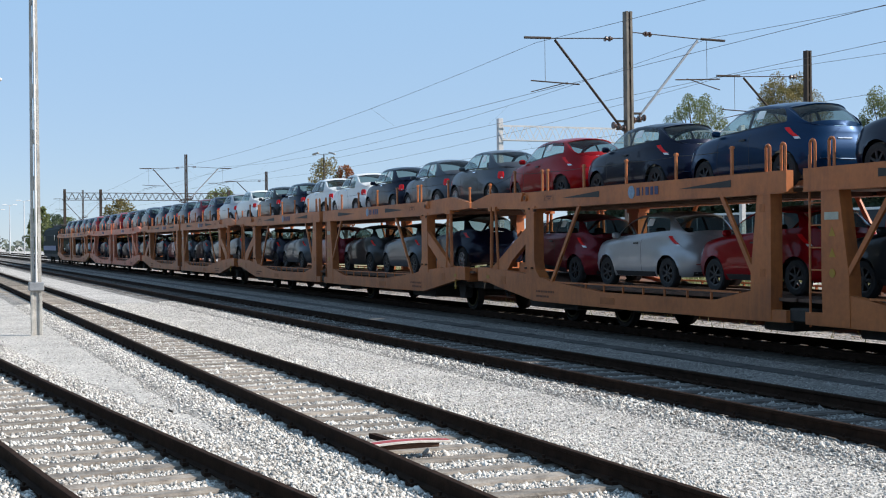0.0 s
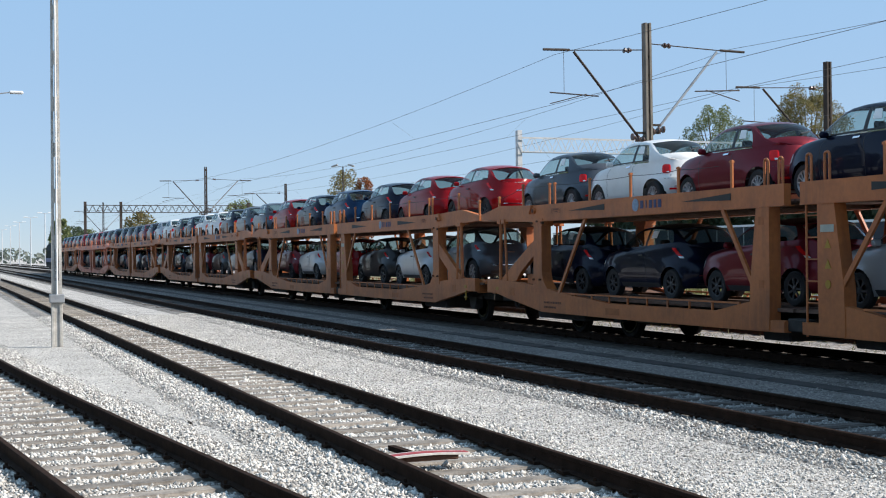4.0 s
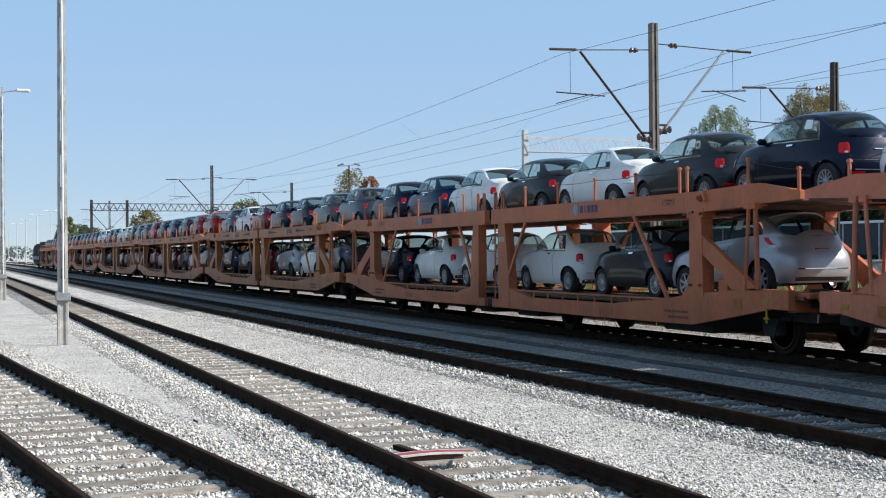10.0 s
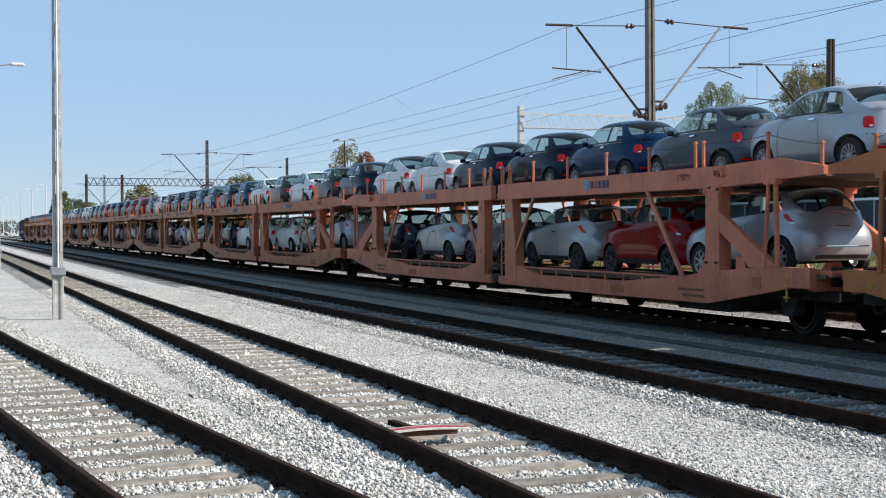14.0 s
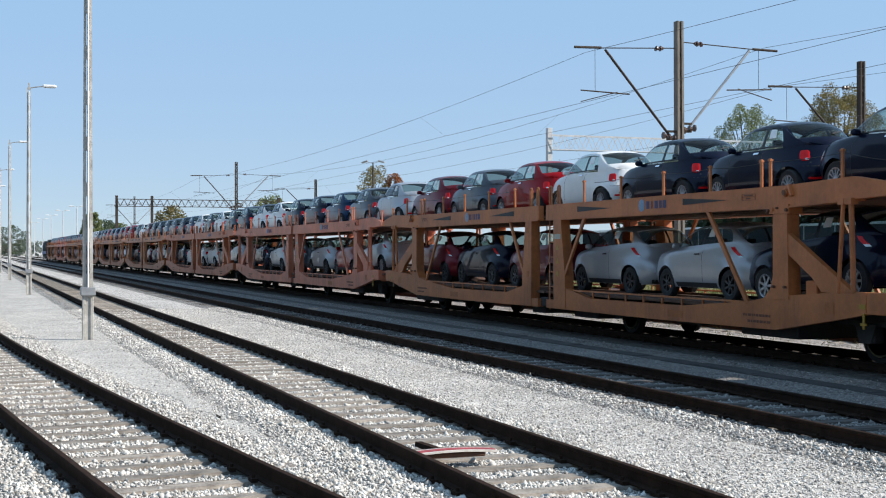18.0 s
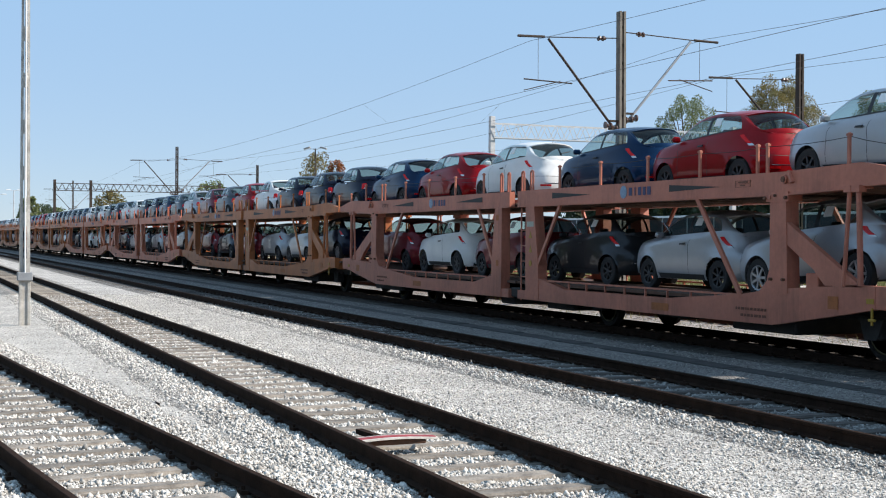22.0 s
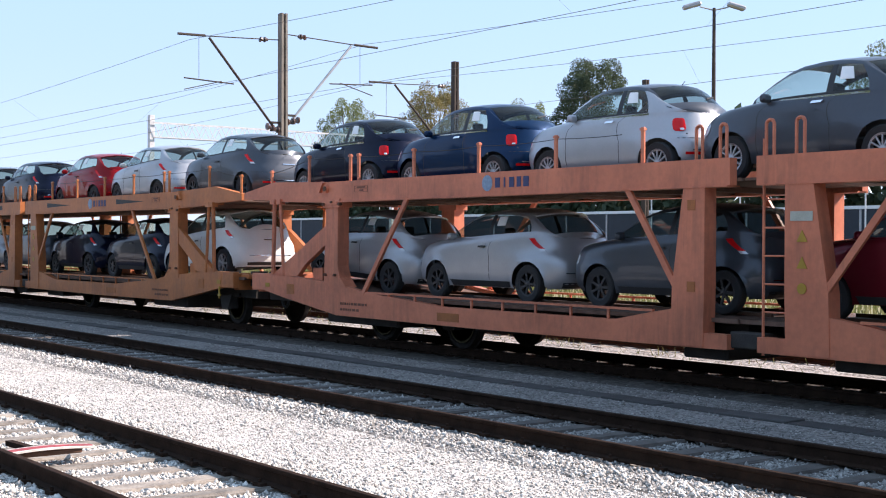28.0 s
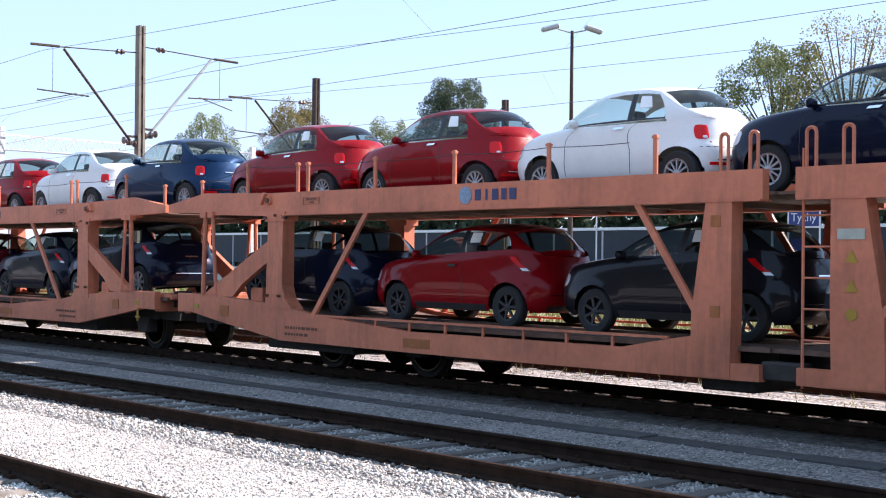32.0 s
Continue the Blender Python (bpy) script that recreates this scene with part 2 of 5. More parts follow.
class Geo:
    """Collects solids into one mesh."""

    def __init__(self):
        self.v, self.f = [], []

    def add(self, v, f):
        n = len(self.v)
        self.v += [tuple(p) for p in v]
        self.f += [tuple(i + n for i in q) for q in f]
        return self

    def box(self, x0, x1, y0, y1, z0, z1, bev=0.0):
        if bev:
            b = bev
            v, f = [], []
            ring = [(x0 + b, y0), (x1 - b, y0), (x1, y0 + b), (x1, y1 - b), (x1 - b, y1), (x0 + b, y1), (x0, y1 - b), (x0, y0 + b)]
            ins = [(x0 + b, y0 + b), (x1 - b, y0 + b), (x1 - b, y0 + b), (x1 - b, y1 - b), (x1 - b, y1 - b), (x0 + b, y1 - b), (x0 + b, y1 - b), (x0 + b, y0 + b)]
            for pts, z in ((ins, z0), (ring, z0 + b), (ring, z1 - b), (ins, z1)):
                v += [(x, y, z) for x, y in pts]
            for k in range(3):
                f += [(8 * k + i, 8 * k + (i + 1) % 8, 8 * k + 8 + (i + 1) % 8, 8 * k + 8 + i) for i in range(8)]
            f += [tuple(range(7, -1, -1)), tuple(range(24, 32))]
            return self.add(v, f)
        v = [(x, y, z) for z in (z0, z1) for x, y in ((x0, y0), (x1, y0), (x1, y1), (x0, y1))]
        return self.add(v, [(3, 2, 1, 0), (4, 5, 6, 7), (0, 1, 5, 4), (1, 2, 6, 5), (2, 3, 7, 6), (3, 0, 4, 7)])

    def slab(self, yz, x0, x1):
        """A flat plate cut to an outline in the y-z plane, between two x."""
        n = len(yz)
        v = [(x0, y, z) for y, z in yz] + [(x1, y, z) for y, z in yz]
        f = [tuple(range(n)), tuple(range(2 * n - 1, n - 1, -1))]
        f += [((i + 1) % n, i, n + i, n + (i + 1) % n) for i in range(n)]
        return self.add(v, f)

    def tube(self, a, b, r, n=8, r2=None):
        a, b = Vector(a), Vector(b)
        d = (b - a).normalized()
        u = d.cross(Vector((0, 0, 1)) if abs(d.z) < 0.9 else Vector((1, 0, 0))).normalized()
        w = d.cross(u)
        r2 = r if r2 is None else r2
        v = []
        for p, q in ((a, r), (b, r2)):
            v += [p + (u * math.cos(2 * math.pi * i / n) + w * math.sin(2 * math.pi * i / n)) * q for i in range(n)]
        f = [(i, (i + 1) % n, n + (i + 1) % n, n + i) for i in range(n)] + [tuple(range(n - 1, -1, -1)), tuple(range(n, 2 * n))]
        return self.add(v, f)

    def bar(self, a, b, w, h):
        """A straight bar of rectangular section between two points."""
        a, b = Vector(a), Vector(b)
        d = (b - a).normalized()
        u = d.cross(Vector((0, 0, 1)) if abs(d.z) < 0.95 else Vector((0, 1, 0))).normalized()
        k = u.cross(d)
        v = [p + u * sx * w / 2 + k * sz * h / 2 for p in (a, b) for sx, sz in ((-1, -1), (1, -1), (1, 1), (-1, 1))]
        return self.add(v, [(3, 2, 1, 0), (4, 5, 6, 7), (0, 1, 5, 4), (1, 2, 6, 5), (2, 3, 7, 6), (3, 0, 4, 7)])

    def path(self, pts, r, n=4):
        """A thin round bar through a row of points, in one piece."""
        v, f = [], []
        for i, p in enumerate(pts):
            a, b = Vector(pts[max(0, i - 1)]), Vector(pts[min(len(pts) - 1, i + 1)])
            d = (b - a).normalized()
            u = d.cross(Vector((0, 0, 1)) if abs(d.z) < .9 else Vector((1, 0, 0))).normalized()
            w = d.cross(u)
            v += [Vector(p) + (u * math.cos(2 * math.pi * k / n) + w * math.sin(2 * math.pi * k / n)) * r for k in range(n)]
        for i in range(len(pts) - 1):
            f += [(i * n + k, i * n + (k + 1) % n, (i + 1) * n + (k + 1) % n, (i + 1) * n + k) for k in range(n)]
        f += [tuple(range(n - 1, -1, -1)), tuple(range((len(pts) - 1) * n, len(pts) * n))]
        return self.add(v, f)

    def lathe(self, prof, c, axis="x", n=24, caps=True):
        """Turn (radius, offset) pairs about an axis through c."""
        v, f = [], []
        for r, o in prof:
            for i in range(n):
                a = 2 * math.pi * i / n
                p = (o, r * math.cos(a), r * math.sin(a)) if axis == "x" else (r * math.cos(a), r * math.sin(a), o)
                v.append((c[0] + p[0], c[1] + p[1], c[2] + p[2]))
        for k in range(len(prof) - 1):
            f += [(k * n + i, k * n + (i + 1) % n, (k + 1) * n + (i + 1) % n, (k + 1) * n + i) for i in range(n)]
        if caps:
            f += [tuple(range(n - 1, -1, -1)), tuple(range((len(prof) - 1) * n, len(prof) * n))]
        return self.add(v, f)

    def mesh(self, name, material, smooth=False, angle=35):
        me = make_mesh(name, self.v, self.f, material, smooth, angle)
        bm = bmesh.new()
        bm.from_mesh(me)
        bmesh.ops.recalc_face_normals(bm, faces=bm.faces)
        bm.to_mesh(me)
        bm.free()
        return me

# ---- the ground and the tracks ----
GROUND_Z = -0.190
M_BALLAST = stone_mat("limestone_ballast", (0.62, 0.59, 0.55), (0.20, 0.19, 0.175), 38, .6)
# Bed darkened so the gaps between the stones look shaded.
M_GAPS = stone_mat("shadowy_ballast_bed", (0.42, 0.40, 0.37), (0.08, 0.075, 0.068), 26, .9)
M_DARKBED = stone_mat("near_black_ballast", (0.10, 0.088, 0.078), (0.055, 0.048, 0.042), 12, 0.8)
# Dirty ballast whose tone also holds the train's shade on the third track.
M_DIMBED = stone_mat("dirty_shade_toned_ballast", (0.30, 0.285, 0.265), (0.06, 0.055, 0.05), 26, .8)
M_STONE = mat("ballast_stone", (0.63, 0.605, 0.56), 0.9, vary=0.3, scale=3, rgb2=(0.47, 0.445, 0.41), island=.6)
# Pale stones greyed in colour to carry the train's shade.
M_STONE_DIM = mat("shade_greyed_ballast_stone", (0.33, 0.314, 0.291), 0.9, vary=0.3, scale=3, rgb2=(0.205, 0.195, 0.18), island=.6)
# Grimy stones, darkened further in colour for the strip the train shades.
M_STONE_SHADED = mat("grimy_shade_toned_stone", (0.32, 0.302, 0.278), 0.9, vary=0.3, scale=3, rgb2=(0.18, 0.169, 0.156), island=.7)
M_RAIL = mat("rail_steel", (0.034, 0.020, 0.014), 0.85, 0.0, 0.4, 6, bump=0.15, spec=0.06)
M_SLEEPER = mat("weathered_sleeper", (0.29, 0.255, 0.215), 0.85, vary=0.35, scale=5, rgb2=(0.14, 0.12, 0.10), bump=0.5, bump_scale=30, obj_vary=0.25)
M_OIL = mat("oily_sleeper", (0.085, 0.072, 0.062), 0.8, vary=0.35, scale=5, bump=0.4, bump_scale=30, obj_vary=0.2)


def build_ground():
    xs = [-2500, -600, -150, -50, -20, -8, 0, 8, 20, 35, 60, 150, 600, 2500]
    ys = [-800, -200, -50, -10, 10, 30, 60, 100, 200, 400, 900, 3500]
    v = [(x, y, GROUND_Z) for y in ys for x in xs]
    nx = len(xs)
    f = [(j * nx + i, j * nx + i + 1, (j + 1) * nx + i + 1, (j + 1) * nx + i) for j in range(len(ys) - 1) for i in range(nx - 1)]
    ob = new("ground", make_mesh("ground", v, f, M_BALLAST))
    tagged(ob, "pale crushed limestone ballast covering the railway yard", "ground", kind="structure")


build_ground()


def siding_x(y):
    """Centre line of the siding nearest the camera: it swings away and then runs parallel."""
    y = min(y, 57.0)
    return 1.74 - 0.118 * (y - 10.6) + 0.00127 * (y - 10.6) ** 2


RAIL_PROFILE = [(-0.075, -0.172), (0.075, -0.172), (0.075, -0.16), (0.014, -0.14), (0.014, -0.045), (0.036, -0.035),
                (0.036, -0.006), (0.030, 0.0), (-0.030, 0.0), (-0.036, -0.006), (-0.036, -0.035), (-0.014, -0.045), (-0.014, -0.14), (-0.075, -0.16)]
RAIL_PROFILE = [(x * .88, z * .868) for x, z in RAIL_PROFILE]

BED_PROFILE = ((-1.60, 0), (-1.32, -.160), (-.86, -.158), (-.79, -.181), (.79, -.181), (.86, -.158), (1.32, -.160), (1.60, 0))


def build_track(name, label, centre, y0, y1, top, material, near0, near1, step):
    tr = root(name, label, "railway track", "yard tracks", "structure")
    for side in (-1, 1):
        n = int((y1 - y0) / 4) if centre(y0) != centre(y1) else 1
        pts = [(centre(y) + side * 0.7535, y) for y in np.linspace(y0, y1, n + 1)]
        v, f, k = [], [], len(RAIL_PROFILE)
        for x, y in pts:
            v += [(x + px, y, top + pz) for px, pz in RAIL_PROFILE]
        for j in range(n):
            f += [(j * k + i, (j + 1) * k + i, (j + 1) * k + (i + 1) % k, j * k + (i + 1) % k) for i in range(k)]
        child("rail", make_mesh("rail", v, f, M_RAIL, True, 30), tr)
    rng = random.Random(name)
    shapes = []
    for q in range(5):
        g = Geo().box(-1.28, 1.28, -0.12, 0.12, -0.16, 0.0, 0.02)
        g.v = [(x + rng.uniform(-.02, .02), y + rng.uniform(-.012, .012), z + rng.uniform(-.012, .006)) for x, y, z in g.v]
        shapes.append(g.mesh("sleeper", material))
    bed = []
    for y in np.linspace(y0, min(y1, 260), 90):
        x = centre(y)
        bed += [(x + d, y, top + z if z else GROUND_Z + .002) for d, z in BED_PROFILE]
    child("ballast_bed", make_mesh("ballast_bed", bed, [(8 * j + i, 8 * j + i + 1, 8 * j + i + 9, 8 * j + i + 8) for j in range(89) for i in range(7)], M_DARKBED if "under the car" in label else M_DIMBED if material is M_OIL else M_GAPS), tr)
    rest = Geo()
    clips = Geo()
    y = y0
    while y < y1:
        x = centre(y)
        sl = (centre(y + 0.5) - x) / 0.5
        z = top - 0.149 + rng.uniform(-.012, .006)
        if near0 <= y <= near1:
            ob = child("sleeper", shapes[rng.randrange(5)], tr)
            ob.location = (x + rng.uniform(-.04, .04), y, z)
            ob.rotation_euler = (0, rng.uniform(-.006, .006), -sl + rng.uniform(-.015, .015))
            for side in (-0.7535, 0.7535):
                for o in (-0.11, 0.11):
                    clips.box(x + side + o - .03, x + side + o + .03, y - .07, y + .07, top - .149, top - .115)
                    clips.tube((x + side + o, y, top - .115), (x + side + o, y, top - .085), .016, 6)
        elif y < 140:
            rest.box(x - 1.28, x + 1.28, y - .12, y + .12, z - .15, z)
        y += step
    if rest.v:
        tagged(child("far_sleepers", rest.mesh("far_sleepers", material), tr), kind="stuff")
    tagged(child("rail_fastenings", clips.mesh("rail_fastenings", M_RAIL), tr), kind="stuff")
    return tr


build_track("railway_track", "siding track with weathered wooden sleepers and dark rusty rails", siding_x, -9.16, 400, -0.005, M_SLEEPER, 4, 60, 0.62)
build_track("railway_track", "straight track with grey wooden sleepers in pale ballast", lambda y: 4.6, -60.0, 500, 0.0, M_SLEEPER, 4, 70, 0.62)
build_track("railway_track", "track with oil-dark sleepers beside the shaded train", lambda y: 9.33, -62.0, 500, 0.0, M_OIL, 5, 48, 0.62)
build_track("railway_track", "track under the car train with dark sleepers", lambda y: 14.8, -40.0, 600, 0.0, M_OIL, 8, 32, 0.62)
build_track("railway_track", "electrified track behind the train in pale ballast", lambda y: 18.9, -20.0, 500, 0.0, M_SLEEPER, 11, 17, 0.62)
build_track("railway_track", "second electrified track in pale ballast", lambda y: 23.2, -20.0, 500, 0.0, M_OIL, 13, 19, 0.62)

# ---- cars ----
def layers(rows, ky=1.0, kw=1.0, kz=1.0):
    """Rows of (height, rear end, front end, half width, squareness behind, squareness ahead) of the body's outline."""
    return [(z * kz, a * ky, b * ky, w * kw, p, q) for z, a, b, w, p, q in rows]


CITY = [(.20, -1.62, 1.80, .755, 4.5, 5), (.28, -1.70, 1.885, .805, 4.5, 5), (.40, -1.735, 1.93, .828, 4.5, 5), (.52, -1.74, 1.94, .833, 4.5, 5), (.60, -1.73, 1.93, .834, 4.4, 4.6),
        (.68, -1.70, 1.915, .832, 3.7, 4.3), (.76, -1.675, 1.885, .830, 3.4, 4.0), (.815, -1.655, 1.83, .828, 3.2, 3.8), (.86, -1.64, 1.75, .825, 3.1, 3.6), (.895, -1.622, 1.62, .820, 3.0, 3.5),
        (.92, -1.612, 1.42, .814, 2.95, 3.4), (.945, -1.60, 1.17, .804, 2.9, 3.3)]
CITY_TOP = dict(
    roof=((-1.60, .945), (-1.575, 1.00), (-1.50, 1.10), (-1.38, 1.225), (-1.24, 1.335), (-1.10, 1.405), (-.95, 1.447), (-.70, 1.476), (-.40, 1.487), (-.10, 1.475), (.15, 1.445), (.38, 1.385), (.62, 1.28), (.85, 1.155), (1.03, 1.03), (1.12, .97), (1.17, .945)),
    edge=((-1.50, .945), (-1.38, .985), (-1.24, 1.05), (-1.12, 1.13), (-1.02, 1.21), (-.92, 1.295), (-.80, 1.360), (-.60, 1.400), (-.40, 1.413), (-.20, 1.415), (.10, 1.385), (.30, 1.325), (.55, 1.195), (.80, 1.045), (.97, .945)),
    rail=((-1.50, .66), (-1.12, .635), (-.92, .610), (-.50, .606), (0, .612), (.30, .630), (.55, .655), (.80, .672), (.97, .66)))
HATCH = [(.22, -1.82, 1.92, .785, 4.7, 5), (.30, -1.90, 2.02, .825, 4.7, 5), (.45, -1.93, 2.06, .848, 4.7, 5), (.60, -1.925, 2.06, .852, 4.6, 4.6), (.70, -1.90, 2.04, .852, 4.4, 4.2), (.80, -1.865, 2.01, .850, 3.7, 4),
         (.87, -1.84, 1.94, .847, 3.5, 3.8), (.92, -1.825, 1.79, .843, 3.4, 3.6), (.965, -1.805, 1.52, .834, 3.3, 3.4), (1.0, -1.79, 1.22, .820, 3.2, 3.3)]
HATCH_TOP = dict(
    roof=((-1.79, 1.0), (-1.775, 1.05), (-1.70, 1.16), (-1.60, 1.275), (-1.50, 1.37), (-1.40, 1.43), (-1.20, 1.470), (-.90, 1.507), (-.50, 1.523), (-.15, 1.51), (.15, 1.475), (.40, 1.41), (.62, 1.32), (.85, 1.20), (1.05, 1.08), (1.16, 1.02), (1.22, 1.0)),
    edge=((-1.68, 1.0), (-1.58, 1.04), (-1.46, 1.13), (-1.30, 1.25), (-1.14, 1.345), (-.98, 1.395), (-.75, 1.418), (-.50, 1.443), (-.20, 1.447), (.10, 1.412), (.35, 1.34), (.60, 1.22), (.85, 1.085), (1.01, 1.0)),
    rail=((-1.68, .66), (-1.44, .63), (-1.10, .605), (-.60, .618), (0, .632), (.30, .647), (.60, .672), (.85, .695), (1.01, .68)))
CITY_BEND = ((-1.60, 0), (-1.57, .10), (-1.46, .30), (-1.10, .28), (-.70, .10), (-.40, 0))
HATCH_BEND = ((-1.79, 0), (-1.77, .08), (-1.73, .18), (-1.40, .30), (-.90, .12), (-.50, 0))


def top(t, belt, ky=1.0, kw=1.0, kz=1.0):
    """The cabin's curves, with heights taken up from the waist."""
    base = t["roof"][0][1]
    return {k: (np.array([q[0] for q in v]) * ky, np.array([q[1] * kw if k == "rail" else belt + (q[1] - base) * kz for q in v])) for k, v in t.items()}


# glass: rear window, windscreen and side windows by their ends along the car
CAR = {
    "city": dict(L=3.68, rear=-1.20, front=1.20, r=.310, rows=layers(CITY, kz=1.10), top=top(CITY_TOP, .945 * 1.10, kz=.98), belt=.945 * 1.10, rise=.012, pillar=(-.47, -.37), quarter=-.98, bend=CITY_BEND, rear_glass=(-1.47, -1.10), screen=(.33, 1.10), low=.207),
    "hatch": dict(L=3.99, rear=-1.23, front=1.23, r=.312, rows=layers(HATCH, kz=1.06), top=top(HATCH_TOP, 1.06, kz=1.0), belt=1.06, rise=.10, pillar=(-.30, -.21), quarter=-1.25, bend=HATCH_BEND, rear_glass=(-1.735, -1.42), screen=(.36, 1.15), low=.227),
    "crossover": dict(L=4.25, rear=-1.32, front=1.29, r=.34, rows=layers(HATCH, 1.065, 1.06, 1.085), top=top(HATCH_TOP, 1.085, 1.065, 1.06, 1.085), belt=1.085, rise=.05, pillar=(-.38, -.28), quarter=-1.34, bend=HATCH_BEND, rear_glass=(-1.845, -1.51), screen=(.38, 1.22), low=.239),
}
SWEEP = np.linspace(-math.pi / 2, math.pi / 2, 241)


def outline(c, z):
    """Half the body's outline at height z, from the middle of the tail to the middle of the nose, with the length run."""
    t = np.array(c["rows"])
    a, b, w, p, q = (float(np.interp(z, t[:, 0], t[:, k])) for k in range(1, 6))
    ex = np.where(SWEEP < 0, 2 / p, 2 / q)
    s = np.sign(np.sin(SWEEP)) * np.abs(np.sin(SWEEP)) ** ex
    x = w * np.maximum(0, np.cos(SWEEP)) ** ex
    x[0] = x[-1] = 0
    y = (a + b) / 2 + s * (b - a) / 2
    run = np.concatenate([[0], np.cumsum(np.hypot(np.diff(x), np.diff(y)))])
    return x, y, run / run[-1], run[-1]


def lift(c, y, z):
    """The waistline climbs towards the tail."""
    return z + c["rise"] * min(1, max(0, .2 - y) / 1.6) * max(0, 1 - max(0, -1.35 - y) / .4) * math.exp(-((z - c["belt"]) / .13) ** 2)


def cabin(c, y, v, off=0.0, side=1):
    """A point of the cabin above the waist: v runs 0 to 1 up the side and 1 to 2 over the crown to the middle.
    The tail is rounded in plan, so its edges lie ahead of its middle."""
    x, yy, r, n = outline(c, c["belt"])
    wb = float(np.interp(y, yy, x))
    zb = lift(c, y, c["belt"])
    zr = max(float(np.interp(y, *c["top"]["roof"])), zb)
    ya = y + float(np.interp(y, *zip(*c["bend"])))
    ye, ze = c["top"]["edge"]
    zp = min(max(float(np.interp(ya, ye, ze)) if ye[0] < ya < ye[-1] else zb, zb), zr)
    wp = min(float(np.interp(ya, yy, x)), float(np.interp(ya, *c["top"]["rail"]))) if zp > zb else wb
    if v <= 1:
        u = max(v, 0)
        p = Vector((wb + (wp - wb) * (.75 * u + .25 * u ** 3), y + (ya - y) * u * u, zb + (zp - zb) * v if v >= 0 else zb + .03 * v))
        d = Vector((zp - zb + .02, 0, wb - wp)).normalized()
    else:
        u = 2 - v
        p = Vector((wp * u, y + (ya - y) * u ** 2, zp + (zr - zp) * (1 - u ** 2.4)))
        d = Vector((.15 * u, -.5 if y < -1 else .5 if y > .4 else 0, 1)).normalized()
    p += d * off
    return Vector((side * p.x, p.y, p.z))


def skin(c, f, z, off=0.0, side=1):
    """A point on the skin at fraction f along the outline at height z, pushed out by off."""
    x, y, r, n = outline(c, z)
    X, Y = float(np.interp(f, r, x)), float(np.interp(f, r, y))
    x1, y1 = float(np.interp(min(1, f + .01), r, x)), float(np.interp(min(1, f + .01), r, y))
    x0, y0 = float(np.interp(max(0, f - .01), r, x)), float(np.interp(max(0, f - .01), r, y))
    nx, ny = y1 - y0, x0 - x1
    k = math.hypot(nx, ny) or 1
    return (side * (X + nx / k * off), Y + ny / k * off, lift(c, Y, z))


def at_y(c, y, z):
    x, yy, r, n = outline(c, z)
    return float(np.interp(y, yy, r))


def patch(c, f0, f1, z0, z1, off, side, ny=4, nr=3, slant=0.0):
    v, f = [], []
    for o in (off, off - .016):
        for j in range(nr + 1):
            z = z0 + (z1 - z0) * j / nr
            for i in range(ny + 1):
                v.append(skin(c, f0 + (f1 - f0) * i / ny + slant * j / nr, z, o, side))
    m = (ny + 1) * (nr + 1)
    for j in range(nr):
        for i in range(ny):
            a = j * (ny + 1) + i
            f.append((a, a + 1, a + ny + 2, a + ny + 1))
    rim = [i for i in range(ny + 1)] + [j * (ny + 1) + ny for j in range(1, nr + 1)] + [nr * (ny + 1) + i for i in range(ny - 1, -1, -1)] + [j * (ny + 1) for j in range(nr - 1, 0, -1)]
    f += [(rim[i], rim[(i + 1) % len(rim)], m + rim[(i + 1) % len(rim)], m + rim[i]) for i in range(len(rim))]
    return v, f


def oval(c, f0, f1, z0, z1, off, side, n=20, square=2.8):
    """A rounded lens that follows the skin."""
    v, f = [], []
    fm, zm = (f0 + f1) / 2, (z0 + z1) / 2
    for k, o in ((1.0, off - .02), (1.0, off * .5), (.82, off), (.4, off * 1.1)):
        for i in range(n):
            a = 2 * math.pi * i / n
            ca, sa = math.cos(a), math.sin(a)
            e = 2 / square
            v.append(skin(c, fm + (f1 - f0) / 2 * k * math.copysign(abs(ca) ** e, ca), zm + (z1 - z0) / 2 * k * math.copysign(abs(sa) ** e, sa), o, side))
    for j in range(3):
        f += [(j * n + i, j * n + (i + 1) % n, (j + 1) * n + (i + 1) % n, (j + 1) * n + i) for i in range(n)]
    f.append(tuple(range(3 * n, 4 * n)))
    return v, f


def half_width(c, z):
    t = np.array(c["rows"])
    return float(np.interp(z, t[:, 0], t[:, 3]))


